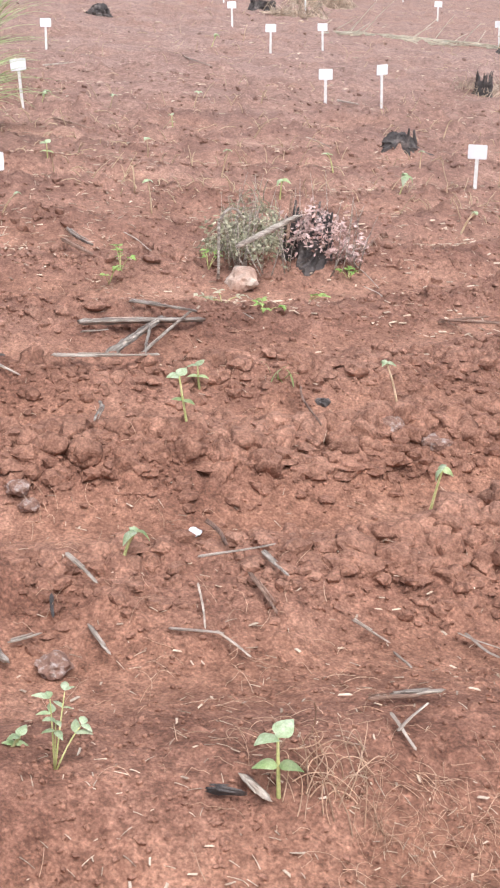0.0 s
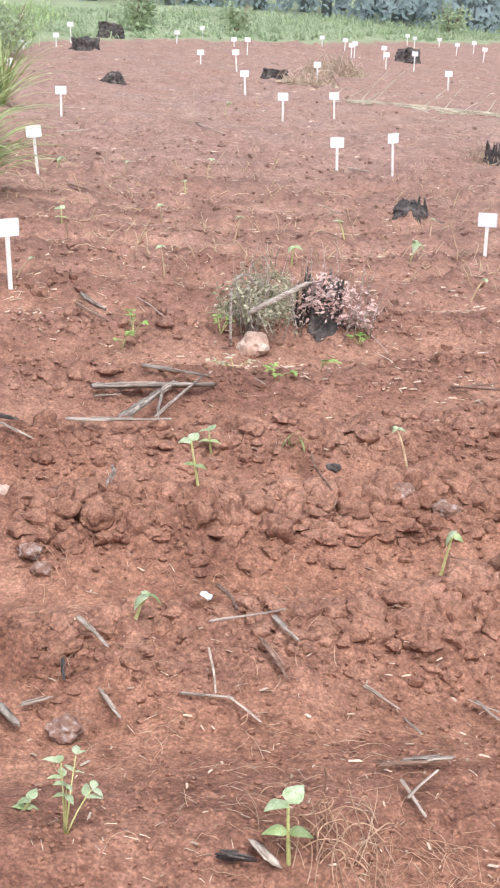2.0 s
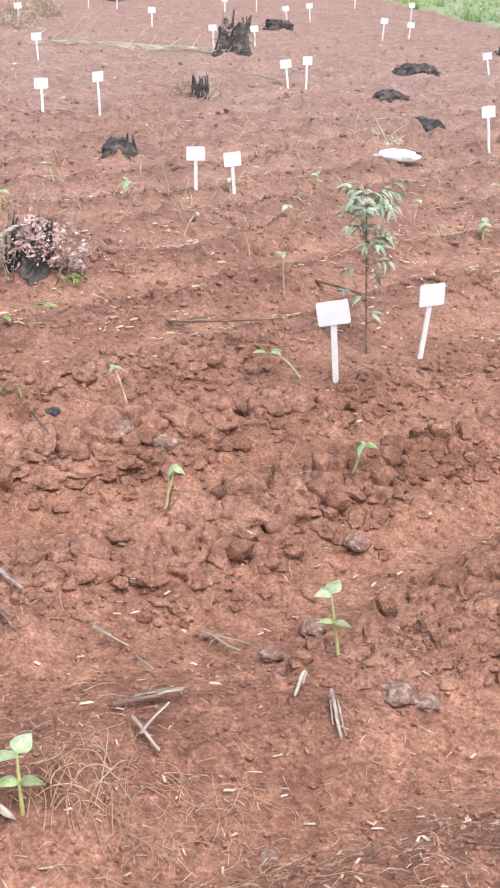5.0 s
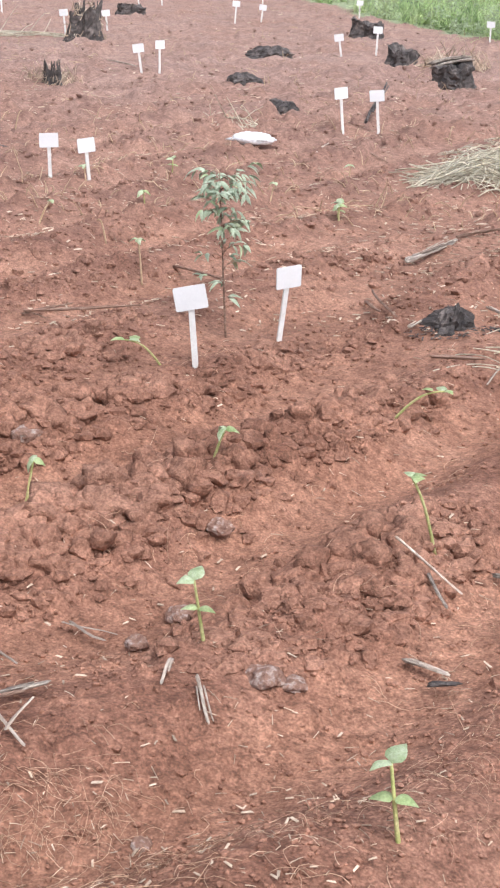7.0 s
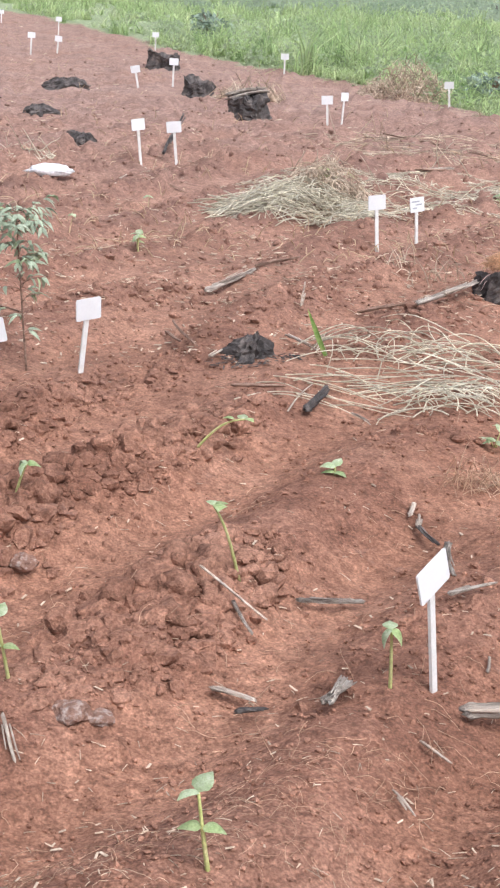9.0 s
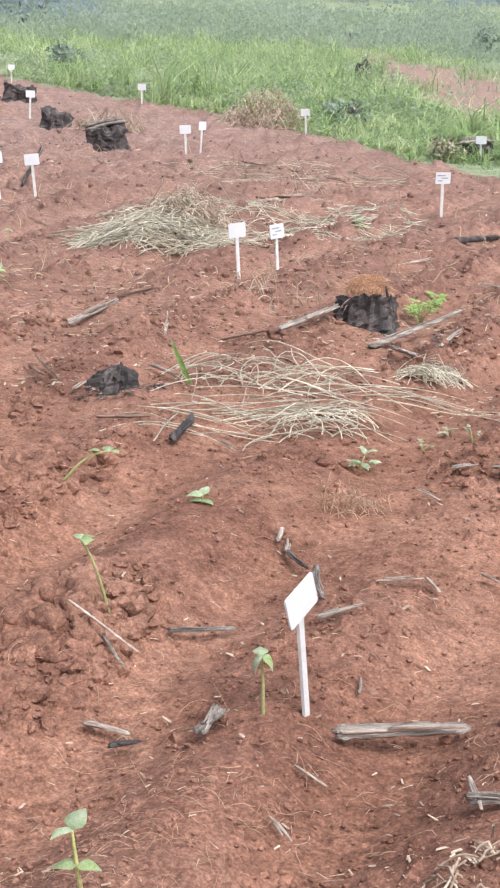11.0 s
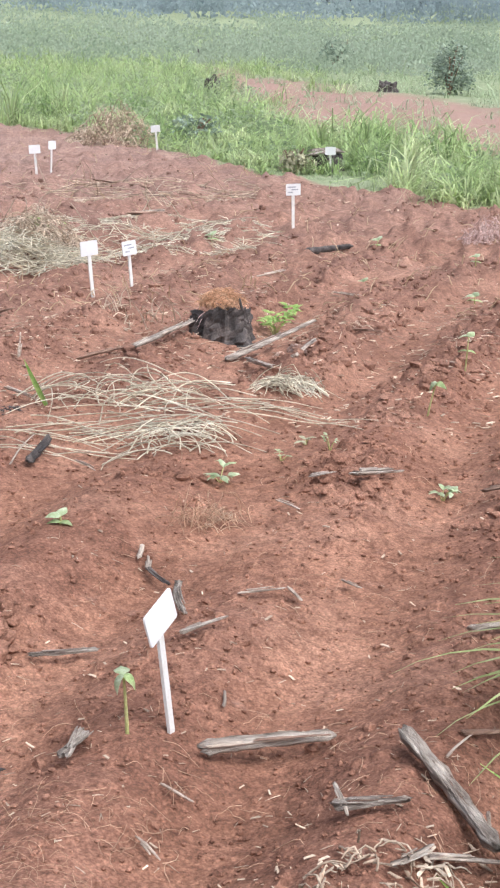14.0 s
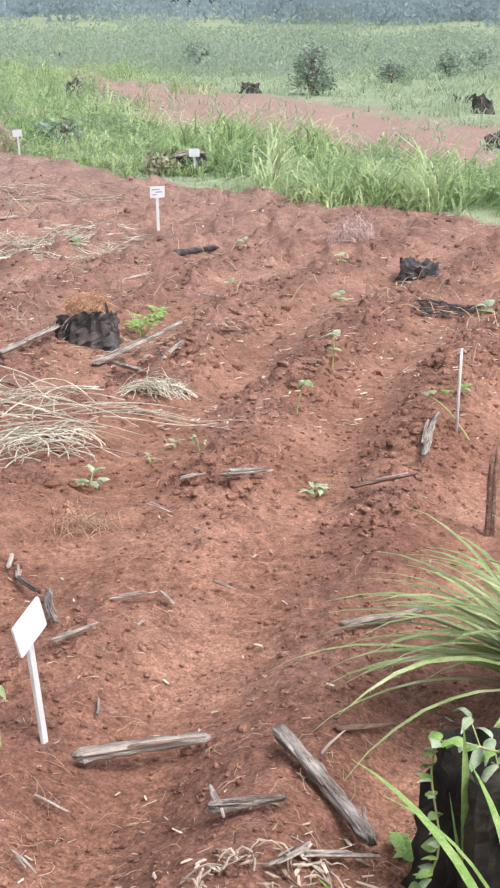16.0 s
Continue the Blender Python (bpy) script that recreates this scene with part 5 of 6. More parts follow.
straw_heap(4.907, 9.242, 1.1, 0.9, 0.03, 420, 0.4, "loose straw strewn over bare soil", straw_mat, name="loose_straw", radius=0.0036, lie=0.97)
straw_heap(6.426, 11.623, 1.2, 0.9, 0.02, 200, 0.5, "thin straw strewn over bare soil", litter_mat, name="loose_straw", radius=0.004, lie=0.95)
straw_heap(2.812, 5.131, 0.36, 0.28, 0.08, 62, 0.42, "tangle of long pale straw on red soil", straw_mat, name="loose_straw", height=0.05, radius=0.0030, bend=1.3, lie=1.0)
straw_heap(2.654, 4.481, 0.22, 0.12, 0.06, 60, 0.28, "tangle of long pale straw on red soil", straw_mat, name="loose_straw", height=0.03, radius=0.0029, bend=1.3, lie=1.0)
straw_heap(2.847, 4.693, 0.6, 0.2, 0.02, 26, 0.55, "long single straws lying on red soil", straw_mat, name="loose_straw", height=0.03, radius=0.0028, heading=-0.75, spread=0.6, lie=1.0)
straw_heap(2.354, 4.654, 0.4, 0.15, 0.01, 22, 0.4, "long single straws lying on red soil", straw_mat, name="loose_straw", height=0.02, radius=0.0025, heading=-0.6, spread=0.7, lie=1.0)
straw_heap(3.461, 4.974, 0.13, 0.07, 0.04, 110, 0.16, "small tuft of pale straw beside sticks", straw_mat, name="loose_straw", radius=0.0025, bend=0.6)
straw_heap(8.629, 16.487, 0.55, 0.5, 0.4, 900, 0.16, "heap of whitish dry weeds at the field's edge", litter_mat, name="dry_weed_heap", radius=0.006, lie=0.3, bend=0.9)
straw_heap(7.127, 7.984, 0.2, 0.14, 0.14, 260, 0.12, "pale dead plant with dry twigs", pink_dry, name="dead_plant", radius=0.003, lie=0.2, bend=0.8)
straw_heap(3.635, 6.588, 0.22, 0.14, 0.06, 36, 0.13, "small dead twiggy plant", litter_mat, name="dead_plant", radius=0.003, lie=0.2, bend=0.7)
straw_heap(6.402, 15.921, 0.4, 0.25, 0.12, 200, 0.25, "grey dry weeds over a burnt stump", litter_mat, name="dry_grass", radius=0.006, lie=0.4, bend=0.8)
straw_heap(0.253, 2.241, 0.16, 0.1, 0.01, 70, 0.09, "mat of pale orange root fibres on soil", root_mat_m, name="root_mat", radius=0.00055, bend=1.8, height=0.015, lie=1.0)
straw_heap(0.299, 2.268, 0.22, 0.09, 0.01, 55, 0.09, "mat of pale orange root fibres on soil", root_mat_m, name="root_mat", radius=0.00055, bend=1.8, height=0.015, lie=1.0)
straw_heap(0.538, 2.054, 0.24, 0.08, 0.01, 60, 0.09, "thin root fibres strewn on soil", root_mat_m, name="root_mat", radius=0.0005, bend=1.8, height=0.012, lie=1.0)
straw_heap(0.936, 2.046, 0.16, 0.1, 0.01, 50, 0.09, "thin root fibres strewn on soil", root_mat_m, name="root_mat", radius=0.0005, bend=1.8, height=0.015, lie=1.0)
straw_heap(1.106, 2.223, 0.22, 0.1, 0.01, 50, 0.09, "thin root fibres strewn on soil", root_mat_m, name="root_mat", radius=0.0005, bend=1.8, height=0.015, lie=1.0)
straw_heap(0.094, 2.288, 0.09, 0.07, 0.02, 40, 0.12, "pale roots sticking out of the soil", root_mat_m, name="root_mat", radius=0.0016, bend=1.4, height=0.03, lie=0.6)
straw_heap(2.308, 3.702, 0.12, 0.07, 0.03, 70, 0.12, "pale root tuft on the soil", root_mat_m, name="root_mat", radius=0.0016, bend=1.2, height=0.03, lie=0.6)
chip_patch(1.605, 1.781, 0.2, 0.1, 0.02, 26, 0.013, litter_mat, "bark_litter", "pale wood chips and bark strips strewn on soil")
chip_patch(1.530, 1.783, 0.16, 0.08, 0.02, 20, 0.013, litter_mat, "bark_litter", "pale wood chips and bark strips strewn on soil")

straw_heap(1.480, 1.764, 0.18, 0.09, 0.02, 36, 0.07, "tangle of pale curled roots and bark shreds", litter_mat, name="root_litter", radius=0.0028, bend=1.0, height=0.02, lie=0.8)

# orange fibre crown on its stump
fx, fy = 3.791, 6.069
rng = random.Random(5)
g = Geo()
for k in range(900):
    a, q = rng.uniform(0, 6.283), math.sqrt(rng.random())
    p = Vector((0.105 * q * math.cos(a), 0.095 * q * math.sin(a), 0.135 + 0.065 * (1 - q * q)))
    e = p + Vector((rng.uniform(-0.045, 0.045), rng.uniform(-0.045, 0.045), rng.uniform(-0.02, 0.02)))
    g.tube(bow(p, e, 3, 0.012), [0.0018, 0.0017, 0.0014, 0.0008], 3, False)
whole("root_fibre_crown", g, orange_fibre, (fx, fy, ground_z(fx, fy)), "orange matted root fibre on a burnt stump", "fibre", kind="stuff")
g = Geo()
for k in range(9):
    a = facing(fx, fy) + rng.uniform(-1.3, 1.3)
    p = Vector((0.1 * math.cos(a), 0.1 * math.sin(a), 0.115))
    e = p + Vector((0.07 * math.cos(a), 0.07 * math.sin(a), -0.06 + rng.uniform(-0.03, 0.03)))
    g.blade(bow(p, e, 3, 0.012), [0.004, 0.006, 0.004, 0.001], (-math.sin(a), math.cos(a), 0), 0.3)
whole("peeled_bark", g, pink_dry, (fx, fy, ground_z(fx, fy)), "pale peeled bark strips round a burnt stump", "bark")

# ---- sticks and wood ----
DARK = "dark burnt stick lying on red soil"
PALE = "pale barkless chip lying on red soil"
stick(-0.689, 5.126, -0.295, 5.272, 0.021, grey_wood, lift1=0.01)
stick(-0.548, 5.345, -0.316, 5.234, 0.014, grey_wood, lift2=0.05)
stick(-0.573, 4.669, -0.423, 5.264, 0.024, grey_wood, label="thick grey weathered branch in a small stack")
stick(-0.466, 4.991, -0.337, 5.276, 0.01, grey_wood, lift1=0.01, lift2=0.04)
stick(-0.482, 5.125, -0.409, 4.543, 0.009, grey_wood, lift1=0.04)
stick(-0.692, 4.399, -0.392, 4.532, 0.012, pale_wood, "split_stick", "split stick with a pale inner face on soil")
stick(-0.696, 5.093, -0.610, 5.137, 0.007, pale_wood, label=PALE)
stick(-0.961, 6.622, -0.788, 6.130, 0.012, grey_wood)
stick(-0.903, 6.101, -0.780, 5.986, 0.012, brown_wood)
stick(-0.726, 6.641, -0.529, 6.057, 0.006, pale_wood, label=PALE)
stick(-0.909, 4.361, -0.783, 4.298, 0.01, pale_wood, label=PALE)
stick(-1.005, 4.870, -0.929, 4.852, 0.014, char, label=DARK)
stick(-0.458, 2.996, -0.390, 2.911, 0.009, pale_wood, label=PALE, flat=0.4)
stick(-0.387, 2.807, -0.337, 2.742, 0.009, pale_wood, label=PALE, flat=0.4)
stick(-0.173, 3.014, -0.018, 3.081, 0.006, grey_wood, lift1=0.01, lift2=0.02)
stick(-0.062, 2.992, -0.005, 2.898, 0.008, brown_wood, label="brown twig lying on soil")
stick(-0.037, 3.070, 0.016, 3.004, 0.008, grey_wood)
stick(-0.184, 3.477, -0.114, 3.090, 0.01, brown_wood, label="brown bark strip lying on soil")
stick(-0.217, 2.813, -0.115, 2.817, 0.005, grey_wood)
stick(-0.122, 2.824, -0.054, 2.765, 0.004, pale_wood, label=PALE)
stick(-0.171, 2.916, -0.151, 2.824, 0.004, pale_wood, label="thin pale twig lying on soil", lift1=0.02)
stick(-0.475, 2.868, -0.463, 2.819, 0.005, char, label=DARK)
stick(-0.577, 2.721, -0.536, 2.686, 0.012, grey_wood)
stick(-0.534, 2.738, -0.484, 2.770, 0.009, pale_wood, label=PALE)
stick(0.168, 2.942, 0.236, 2.894, 0.007, pale_wood, label=PALE)
stick(0.251, 2.859, 0.275, 2.782, 0.006, pale_wood, label=PALE)
stick(0.178, 2.534, 0.266, 2.562, 0.007, brown_wood)
stick(0.266, 2.562, 0.312, 2.587, 0.008, pale_wood, label=PALE)
stick(0.207, 2.450, 0.249, 2.363, 0.006, pale_wood, label="forked pale twig on red soil")
stick(0.221, 2.404, 0.277, 2.494, 0.006, pale_wood, label="forked pale twig on red soil", lift2=0.01)
stick(0.075, 4.490, 0.084, 3.821, 0.005, brown_wood, label="thin brown twig on clods")
stick(-0.547, 4.222, -0.476, 3.714, 0.008, grey_wood)
stick(0.598, 5.607, 0.804, 5.764, 0.008, brown_wood)
stick(0.613, 5.651, 0.684, 5.580, 0.006, brown_wood)
stick(0.311, 6.387, 0.406, 6.221, 0.004, pale_wood, label="thin pale twig on soil")
stick(0.345, 6.096, 0.366, 5.652, 0.006, pale_wood, label=PALE)
stick(-0.110, 5.345, -0.144, 5.381, 0.006, pale_wood, label=PALE)
stick(-1.536, 10.167, -1.231, 9.715, 0.012, brown_wood)
stick(-0.961, 14.653, -0.691, 13.961, 0.013, pale_wood, label=PALE)
stick(-2.041, 12.946, -1.872, 13.692, 0.014, pale_wood, label=PALE)
stick(0.670, 10.386, 0.879, 9.874, 0.013, brown_wood, lift1=0.03)
stick(0.117, 9.965, 0.297, 9.525, 0.008, pale_wood, label=PALE)
stick(0.406, 12.103, 0.567, 12.107, 0.014, grey_wood)
stick(-0.055, 2.228, -0.015, 2.197, 0.011, pale_wood, "birch_chip", "short white chip of wood on soil", taper=0.95)
stick(-0.105, 2.193, -0.057, 2.195, 0.014, char, label="short charred piece of wood half in soil")
stick(0.408, 2.977, 0.481, 2.895, 0.005, pale_wood, label="thin curved pale root on soil", crook=0.12)
stick(0.563, 2.632, 0.523, 2.542, 0.008, pale_wood, label=PALE)
stick(0.597, 2.560, 0.600, 2.445, 0.008, pale_wood, label="pale dry stalk on soil")
stick(1.154, 2.997, 1.286, 2.907, 0.007, pale_wood, label="split pale stalk on clods", lift1=0.03)
stick(1.220, 2.956, 1.234, 2.864, 0.007, grey_wood)
stick(1.077, 2.661, 1.135, 2.602, 0.008, pale_wood, label=PALE)
stick(1.086, 2.565, 1.136, 2.554, 0.009, char, label=DARK)
stick(0.222, 2.562, 0.316, 2.598, 0.008, grey_wood)
stick(1.311, 6.255, 1.406, 5.838, 0.008, brown_wood)
stick(0.615, 5.629, 0.993, 5.370, 0.009, brown_wood, crook=0.06)
stick(2.412, 6.392, 2.770, 6.695, 0.022, grey_wood, label="grey weathered branch on the ridge")
stick(2.803, 6.735, 3.116, 6.981, 0.012, brown_wood)
stick(1.962, 5.652, 1.937, 5.360, 0.01, brown_wood)
stick(2.047, 5.760, 1.937, 5.228, 0.007, brown_wood)
stick(0.409, 2.995, 0.493, 2.906, 0.003, pale_wood, label="thin curved pale root on soil", crook=0.12)
stick(2.904, 9.438, 3.099, 9.826, 0.01, pale_wood, label=PALE)
stick(3.656, 10.655, 4.156, 11.797, 0.03, char, "burnt_root", "curved burnt root rising beside a sign", lift2=0.16)
stick(2.507, 15.307, 2.645, 14.640, 0.014, pale_wood, label=PALE)
stick(1.971, 5.136, 2.035, 5.201, 0.014, pale_wood, label=PALE)
stick(2.429, 5.474, 2.394, 5.143, 0.013, pale_wood, label=PALE)
stick(2.644, 5.844, 2.663, 5.864, 0.009, pale_wood, label="pale upright splinter standing in soil", lift2=0.09)
stick(2.073, 4.472, 2.226, 4.664, 0.022, char, label=DARK)
stick(1.987, 4.447, 2.198, 4.703, 0.006, pale_wood, label=PALE)
stick(1.895, 4.698, 2.052, 4.629, 0.012, brown_wood)
stick(1.421, 3.026, 1.589, 3.027, 0.014, grey_wood)
stick(1.313, 2.548, 1.238, 2.459, 0.012, grey_wood)
stick(1.079, 2.662, 1.137, 2.608, 0.009, pale_wood, label=PALE)
stick(1.091, 2.571, 1.140, 2.553, 0.01, char, label=DARK)
stick(2.245, 4.475, 2.239, 4.329, 0.008, pale_wood, label=PALE)
stick(5.278, 9.751, 5.570, 9.816, 0.02, grey_wood)
stick(6.276, 12.295, 6.473, 10.913, 0.012, brown_wood)
stick(3.287, 9.613, 3.387, 9.434, 0.01, brown_wood)
stick(1.533, 2.412, 1.778, 2.333, 0.019, grey_wood, "split_log", "weathered split log lying on red soil", taper=0.7)
stick(1.564, 2.006, 1.664, 1.926, 0.015, grey_wood, "split_log", "weathered grey wood splinters in a bundle", taper=0.7)
stick(1.602, 2.059, 1.561, 1.968, 0.008, pale_wood, label="thin pale splinter of wood", lift1=0.03)
stick(1.724, 2.852, 1.873, 2.889, 0.011, grey_wood)
stick(2.022, 3.066, 2.158, 3.068, 0.009, pale_wood, label="pale straight stick on soil")
stick(1.952, 3.481, 1.993, 3.544, 0.011, pale_wood, label="short whitish stub of wood")
stick(1.949, 3.430, 1.985, 3.487, 0.010, pale_wood, label="short whitish stub of wood")
stick(1.947, 3.422, 1.954, 3.320, 0.011, char, label=DARK)
stick(1.982, 3.309, 1.816, 2.994, 0.012, grey_wood, label="short grey burnt stick on soil")
stick(2.172, 3.063, 2.169, 3.002, 0.01, pale_wood, label=PALE)
stick(2.367, 3.090, 2.390, 3.043, 0.01, pale_wood, label=PALE)
stick(1.659, 2.555, 1.696, 2.607, 0.006, pale_wood, label=PALE)
stick(3.176, 5.783, 3.743, 6.149, 0.022, grey_wood, "burnt_log", "half-burnt grey log leaning on a charred stump", lift2=0.02)
stick(2.939, 5.877, 3.227, 5.827, 0.012, brown_wood, label="thin dark root on soil")
stick(3.542, 5.594, 4.066, 5.698, 0.018, grey_wood, label="curved pale grey branch beside a stump", crook=0.05, lift2=0.06)
stick(3.592, 5.521, 3.495, 5.155, 0.016, grey_wood)
stick(3.607, 5.184, 3.843, 5.344, 0.017, grey_wood)
stick(5.704, 8.120, 6.106, 8.195, 0.03, char, "burnt_log", "short dark burnt log on soil")
stick(2.577, 3.730, 2.558, 3.592, 0.009, pale_wood, label=PALE)
stick(2.866, 3.716, 3.069, 3.750, 0.022, grey_wood, "bark_piece", "flaking piece of grey bark on soil", flat=0.3)
stick(2.765, 3.818, 2.824, 3.782, 0.014, grey_wood, "bark_piece", "flaking piece of grey bark on soil", flat=0.3)
stick(5.243, 9.752, 5.568, 9.767, 0.02, brown_wood)
stick(4.884, 7.517, 5.197, 7.622, 0.012, pale_wood, label=PALE)
stick(5.010, 6.824, 4.787, 6.309, 0.01, pale_wood, label=PALE)
stick(4.247, 5.617, 4.456, 5.670, 0.014, brown_wood)
stick(1.234, 2.474, 1.314, 2.532, 0.012, grey_wood)
stick(1.064, 2.658, 1.131, 2.608, 0.01, pale_wood, label=PALE)
stick(1.374, 2.311, 1.409, 2.264, 0.007, pale_wood, label=PALE)
stick(1.241, 2.167, 1.255, 2.116, 0.008, pale_wood, label=PALE)
stick(1.825, 2.128, 1.771, 1.816, 0.019, grey_wood, "log", "thick grey weathered log half sunk in soil", taper=1.1)
stick(1.567, 2.001, 1.643, 1.943, 0.011, grey_wood, "split_log", "weathered grey wood splinters in a bundle")
stick(3.519, 3.503, 3.914, 3.815, 0.017, grey_wood, label="grey knotted stick on red soil")
stick(3.149, 3.414, 3.355, 3.362, 0.016, brown_wood)
stick(1.975, 2.124, 2.139, 2.140, 0.009, brown_wood)
stick(1.883, 2.065, 1.990, 2.126, 0.005, pale_wood, label="thin pale root on soil")
stick(2.352, 2.556, 2.687, 2.584, 0.014, grey_wood)
stick(1.851, 1.907, 1.832, 1.878, 0.007, pale_wood, label=PALE)
stick(1.613, 1.782, 1.775, 1.789, 0.016, pale_wood, label="pale barkless stick among chips")
stick(1.515, 1.763, 1.640, 1.815, 0.012, pale_wood, label="pale barkless stick among chips")

# thin white stake standing alone
sx, sy, sdx, sdy, sh = 3.956, 3.773, 0.004, -0.004, 0.310
g = Geo()
g.tube([(0, 0, -0.05), (sdx * 0.5, sdy * 0.5, sh * 0.5), (sdx, sdy, sh)], [0.007, 0.006, 0.005], 6)
whole("thin_stake", g, stake_wood, (sx, sy, ground_z(sx, sy)), "thin whitish peeled stake standing in the soil", "stake")

# charcoal scatter by the furrow
chip_patch(5.892, 5.790, 0.24, 0.18, 0.03, 220, 0.022, char, "charcoal_patch", "patch of charcoal bits on the furrow")
chip_patch(2.145, 5.114, 0.2, 0.09, 0.015, 110, 0.012, char, "charcoal_patch", "charcoal crumbs round a small stump")


# ---- white sack, stones, lone leaf ----
def crumpled(x, y, l, w, h, mat, name, label, category, turn=0.0, seed=3):
    bm = bmesh.new()
    bmesh.ops.create_icosphere(bm, subdivisions=4, radius=1)
    for v in bm.verts:
        p = v.co.copy()
        q = 1 + 0.2 * noise.noise(p * 2.3 + Vector((seed, 0, 0))) + 0.3 * abs(noise.noise(p * 3.6 + Vector((0, seed, 0)))) + 0.16 * abs(noise.noise(p * 8 + Vector((0, 0, seed))))
        end = max(0, abs(p.x) - 0.65)
        v.co = Vector((p.x * l / 2 * (1 + 0.25 * end), p.y * w / 2 * (1 - 0.7 * end), p.z * h / 2 * (1 - 0.8 * end))) * q
        v.co.z = max(v.co.z, -h * 0.4)
    me = bpy.data.meshes.new(name)
    bm.to_mesh(me)
    bm.free()
    me.materials.append(mat)
    me.polygons.foreach_set("use_smooth", [True] * len(me.polygons))
    return whole(name, me, mat, pose(x, y, ground_z(x, y) + h * 0.38, 0, 0, turn), label, category)


crumpled(2.603, 9.958, 0.25, 0.1, 0.085, plastic, "plastic_sack", "crumpled white plastic sack lying on bare soil", "sack", -12)


def stone(x, y, r, mat, label, flat=0.7, name="stone", sunk=0.3):
    bm = bmesh.new()
    if mat is grey_stone:
        r = r * 0.85
    bmesh.ops.create_icosphere(bm, subdivisions=3, radius=r)
    o = Vector((x * 13.1, y * 7.7, 0))
    for v in bm.verts:
        p = v.co / r
        v.co *= 1 + 0.35 * noise.noise(p * 1.1 + o) + 0.22 * noise.noise(p * 2.6 + o) + 0.12 * noise.noise(p * 6 + o)
        v.co.z *= flat
    me = bpy.data.meshes.new(name)
    bm.to_mesh(me)
    bm.free()
    return whole(name, me, mat, pose(x, y, ground_z(x, y) + r * flat * (1 - sunk) * 0.6, 0, 0, random.uniform(0, 360)), label, "stone") if me.materials.append(mat) is None else None


stone(-0.167, 6.083, 0.068, stone_m, "pale ochre angular stone before the brush heap", 0.8)
stone(-0.205, 3.472, 0.017, plastic, "white scrap lying on the ridge", 0.6, "white_scrap")
stone(0.300, 3.991, 0.045, grey_stone, "ash-grey crusted clod on red soil")
stone(0.424, 3.974, 0.045, grey_stone, "ash-grey crusted clod on red soil")
stone(0.137, 4.553, 0.022, char, "small dark stone on red soil")
stone(0.294, 3.268, 0.022, grey_stone, "small grey stone on red soil")
stone(-0.623, 3.491, 0.03, grey_stone, "small grey stone on red soil")
stone(-0.660, 3.536, 0.035, grey_stone, "ash-grey crusted clod on red soil")
stone(-0.442, 2.704, 0.042, grey_stone, "ash-grey crusted clod on red soil")
stone(-0.844, 4.117, 0.05, stone_m, "pale stone on the ridge", 0.6)
stone(0.662, 3.012, 0.036, grey_stone, "ash-grey crusted clod behind a seedling")
stone(0.745, 2.589, 0.045, grey_stone, "ash-grey crusted clod on red soil", 0.5)
stone(0.797, 2.579, 0.035, grey_stone, "ash-grey crusted clod on red soil", 0.5)
stone(0.536, 2.849, 0.03, grey_stone, "dark grey ashy clod on soil")
stone(0.836, 3.387, 0.04, grey_stone, "ash-grey crusted clod on red soil")
stone(1.339, 4.274, 0.03, grey_stone, "ash-grey crusted clod on red soil")
stone(0.439, 3.980, 0.04, grey_stone, "ash-grey crusted clod on red soil")
stone(0.421, 2.174, 0.02, grey_stone, "small flat ashy stone", 0.5)
stone(3.740, 5.348, 0.05, grey_stone, "grey stone lying beside sticks")
stone(3.730, 5.453, 0.035, stone_m, "pale stone lying beside sticks")

lx, ly, ldx, ldy, lh = 2.439, 5.110, -0.080, 0.037, 0.180
leaf_plant = thing("lone_grass_shoot", (lx, ly, ground_z(lx, ly)), "single yellow-green broad grass shoot in straw", "grass shoot")
tip = Vector((ldx, ldy, lh))
for k, (w, s) in enumerate(((0.022, 1.0), (0.016, 0.3))):
    g = Geo()
    g.blade(bow((0, 0, -0.02), tip * s, 8, 0.0, 0.012 * (1 - 2 * k)), [w * max(0.05, math.sin(math.pi * (0.12 + 0.86 * i / 8))) for i in range(9)], (0.8, -0.6, 0.1), 0.4)
    part("blade", g, leaf_bright if k == 0 else leaf_pale, leaf_plant)

# ---- weeds ----
weed(-0.692, 5.898, 0.07, 0.08, 22)
weed(-0.659, 6.014, 0.05, 0.09, 16)
weed(-0.310, 6.173, 0.05, 0.07, 16)
weed(0.281, 6.316, 0.06, 0.06, 18)
weed(0.113, 6.034, 0.06, 0.03, 14)
weed(-0.073, 5.497, 0.09, 0.04, 18)
weed(-0.232, 5.698, 0.1, 0.03, 20, olive_dry, label="dull grey-green weed lying on soil")
weed(-0.372, 2.217, 0.045, 0.13, 16, leaf_pale, label="leafy variegated weed, pale green and yellow", leaf=0.027)
weed(4.122, 6.101, 0.1, 0.12, 44, leaf_bright, label="bright green bushy weed beside a stump", leaf=0.05)
weed(4.443, 6.458, 0.06, 0.05, 14, leaf_bright, label="bright green weed sprig", leaf=0.05)
weed(2.563, 4.059, 0.05, 0.05, 18, leaf_pale, label="pale green tufted weed on soil", leaf=0.045)
weed(3.077, 4.308, 0.04, 0.03, 12, olive_dry, label="dull low weed on soil")
weed(2.887, 4.181, 0.03, 0.03, 10, leaf_pale, label="tiny pale weed on soil", leaf=0.02)
weed(3.063, 4.136, 0.03, 0.06, 10, leaf_pale, label="thin pale weed on soil", leaf=0.02)
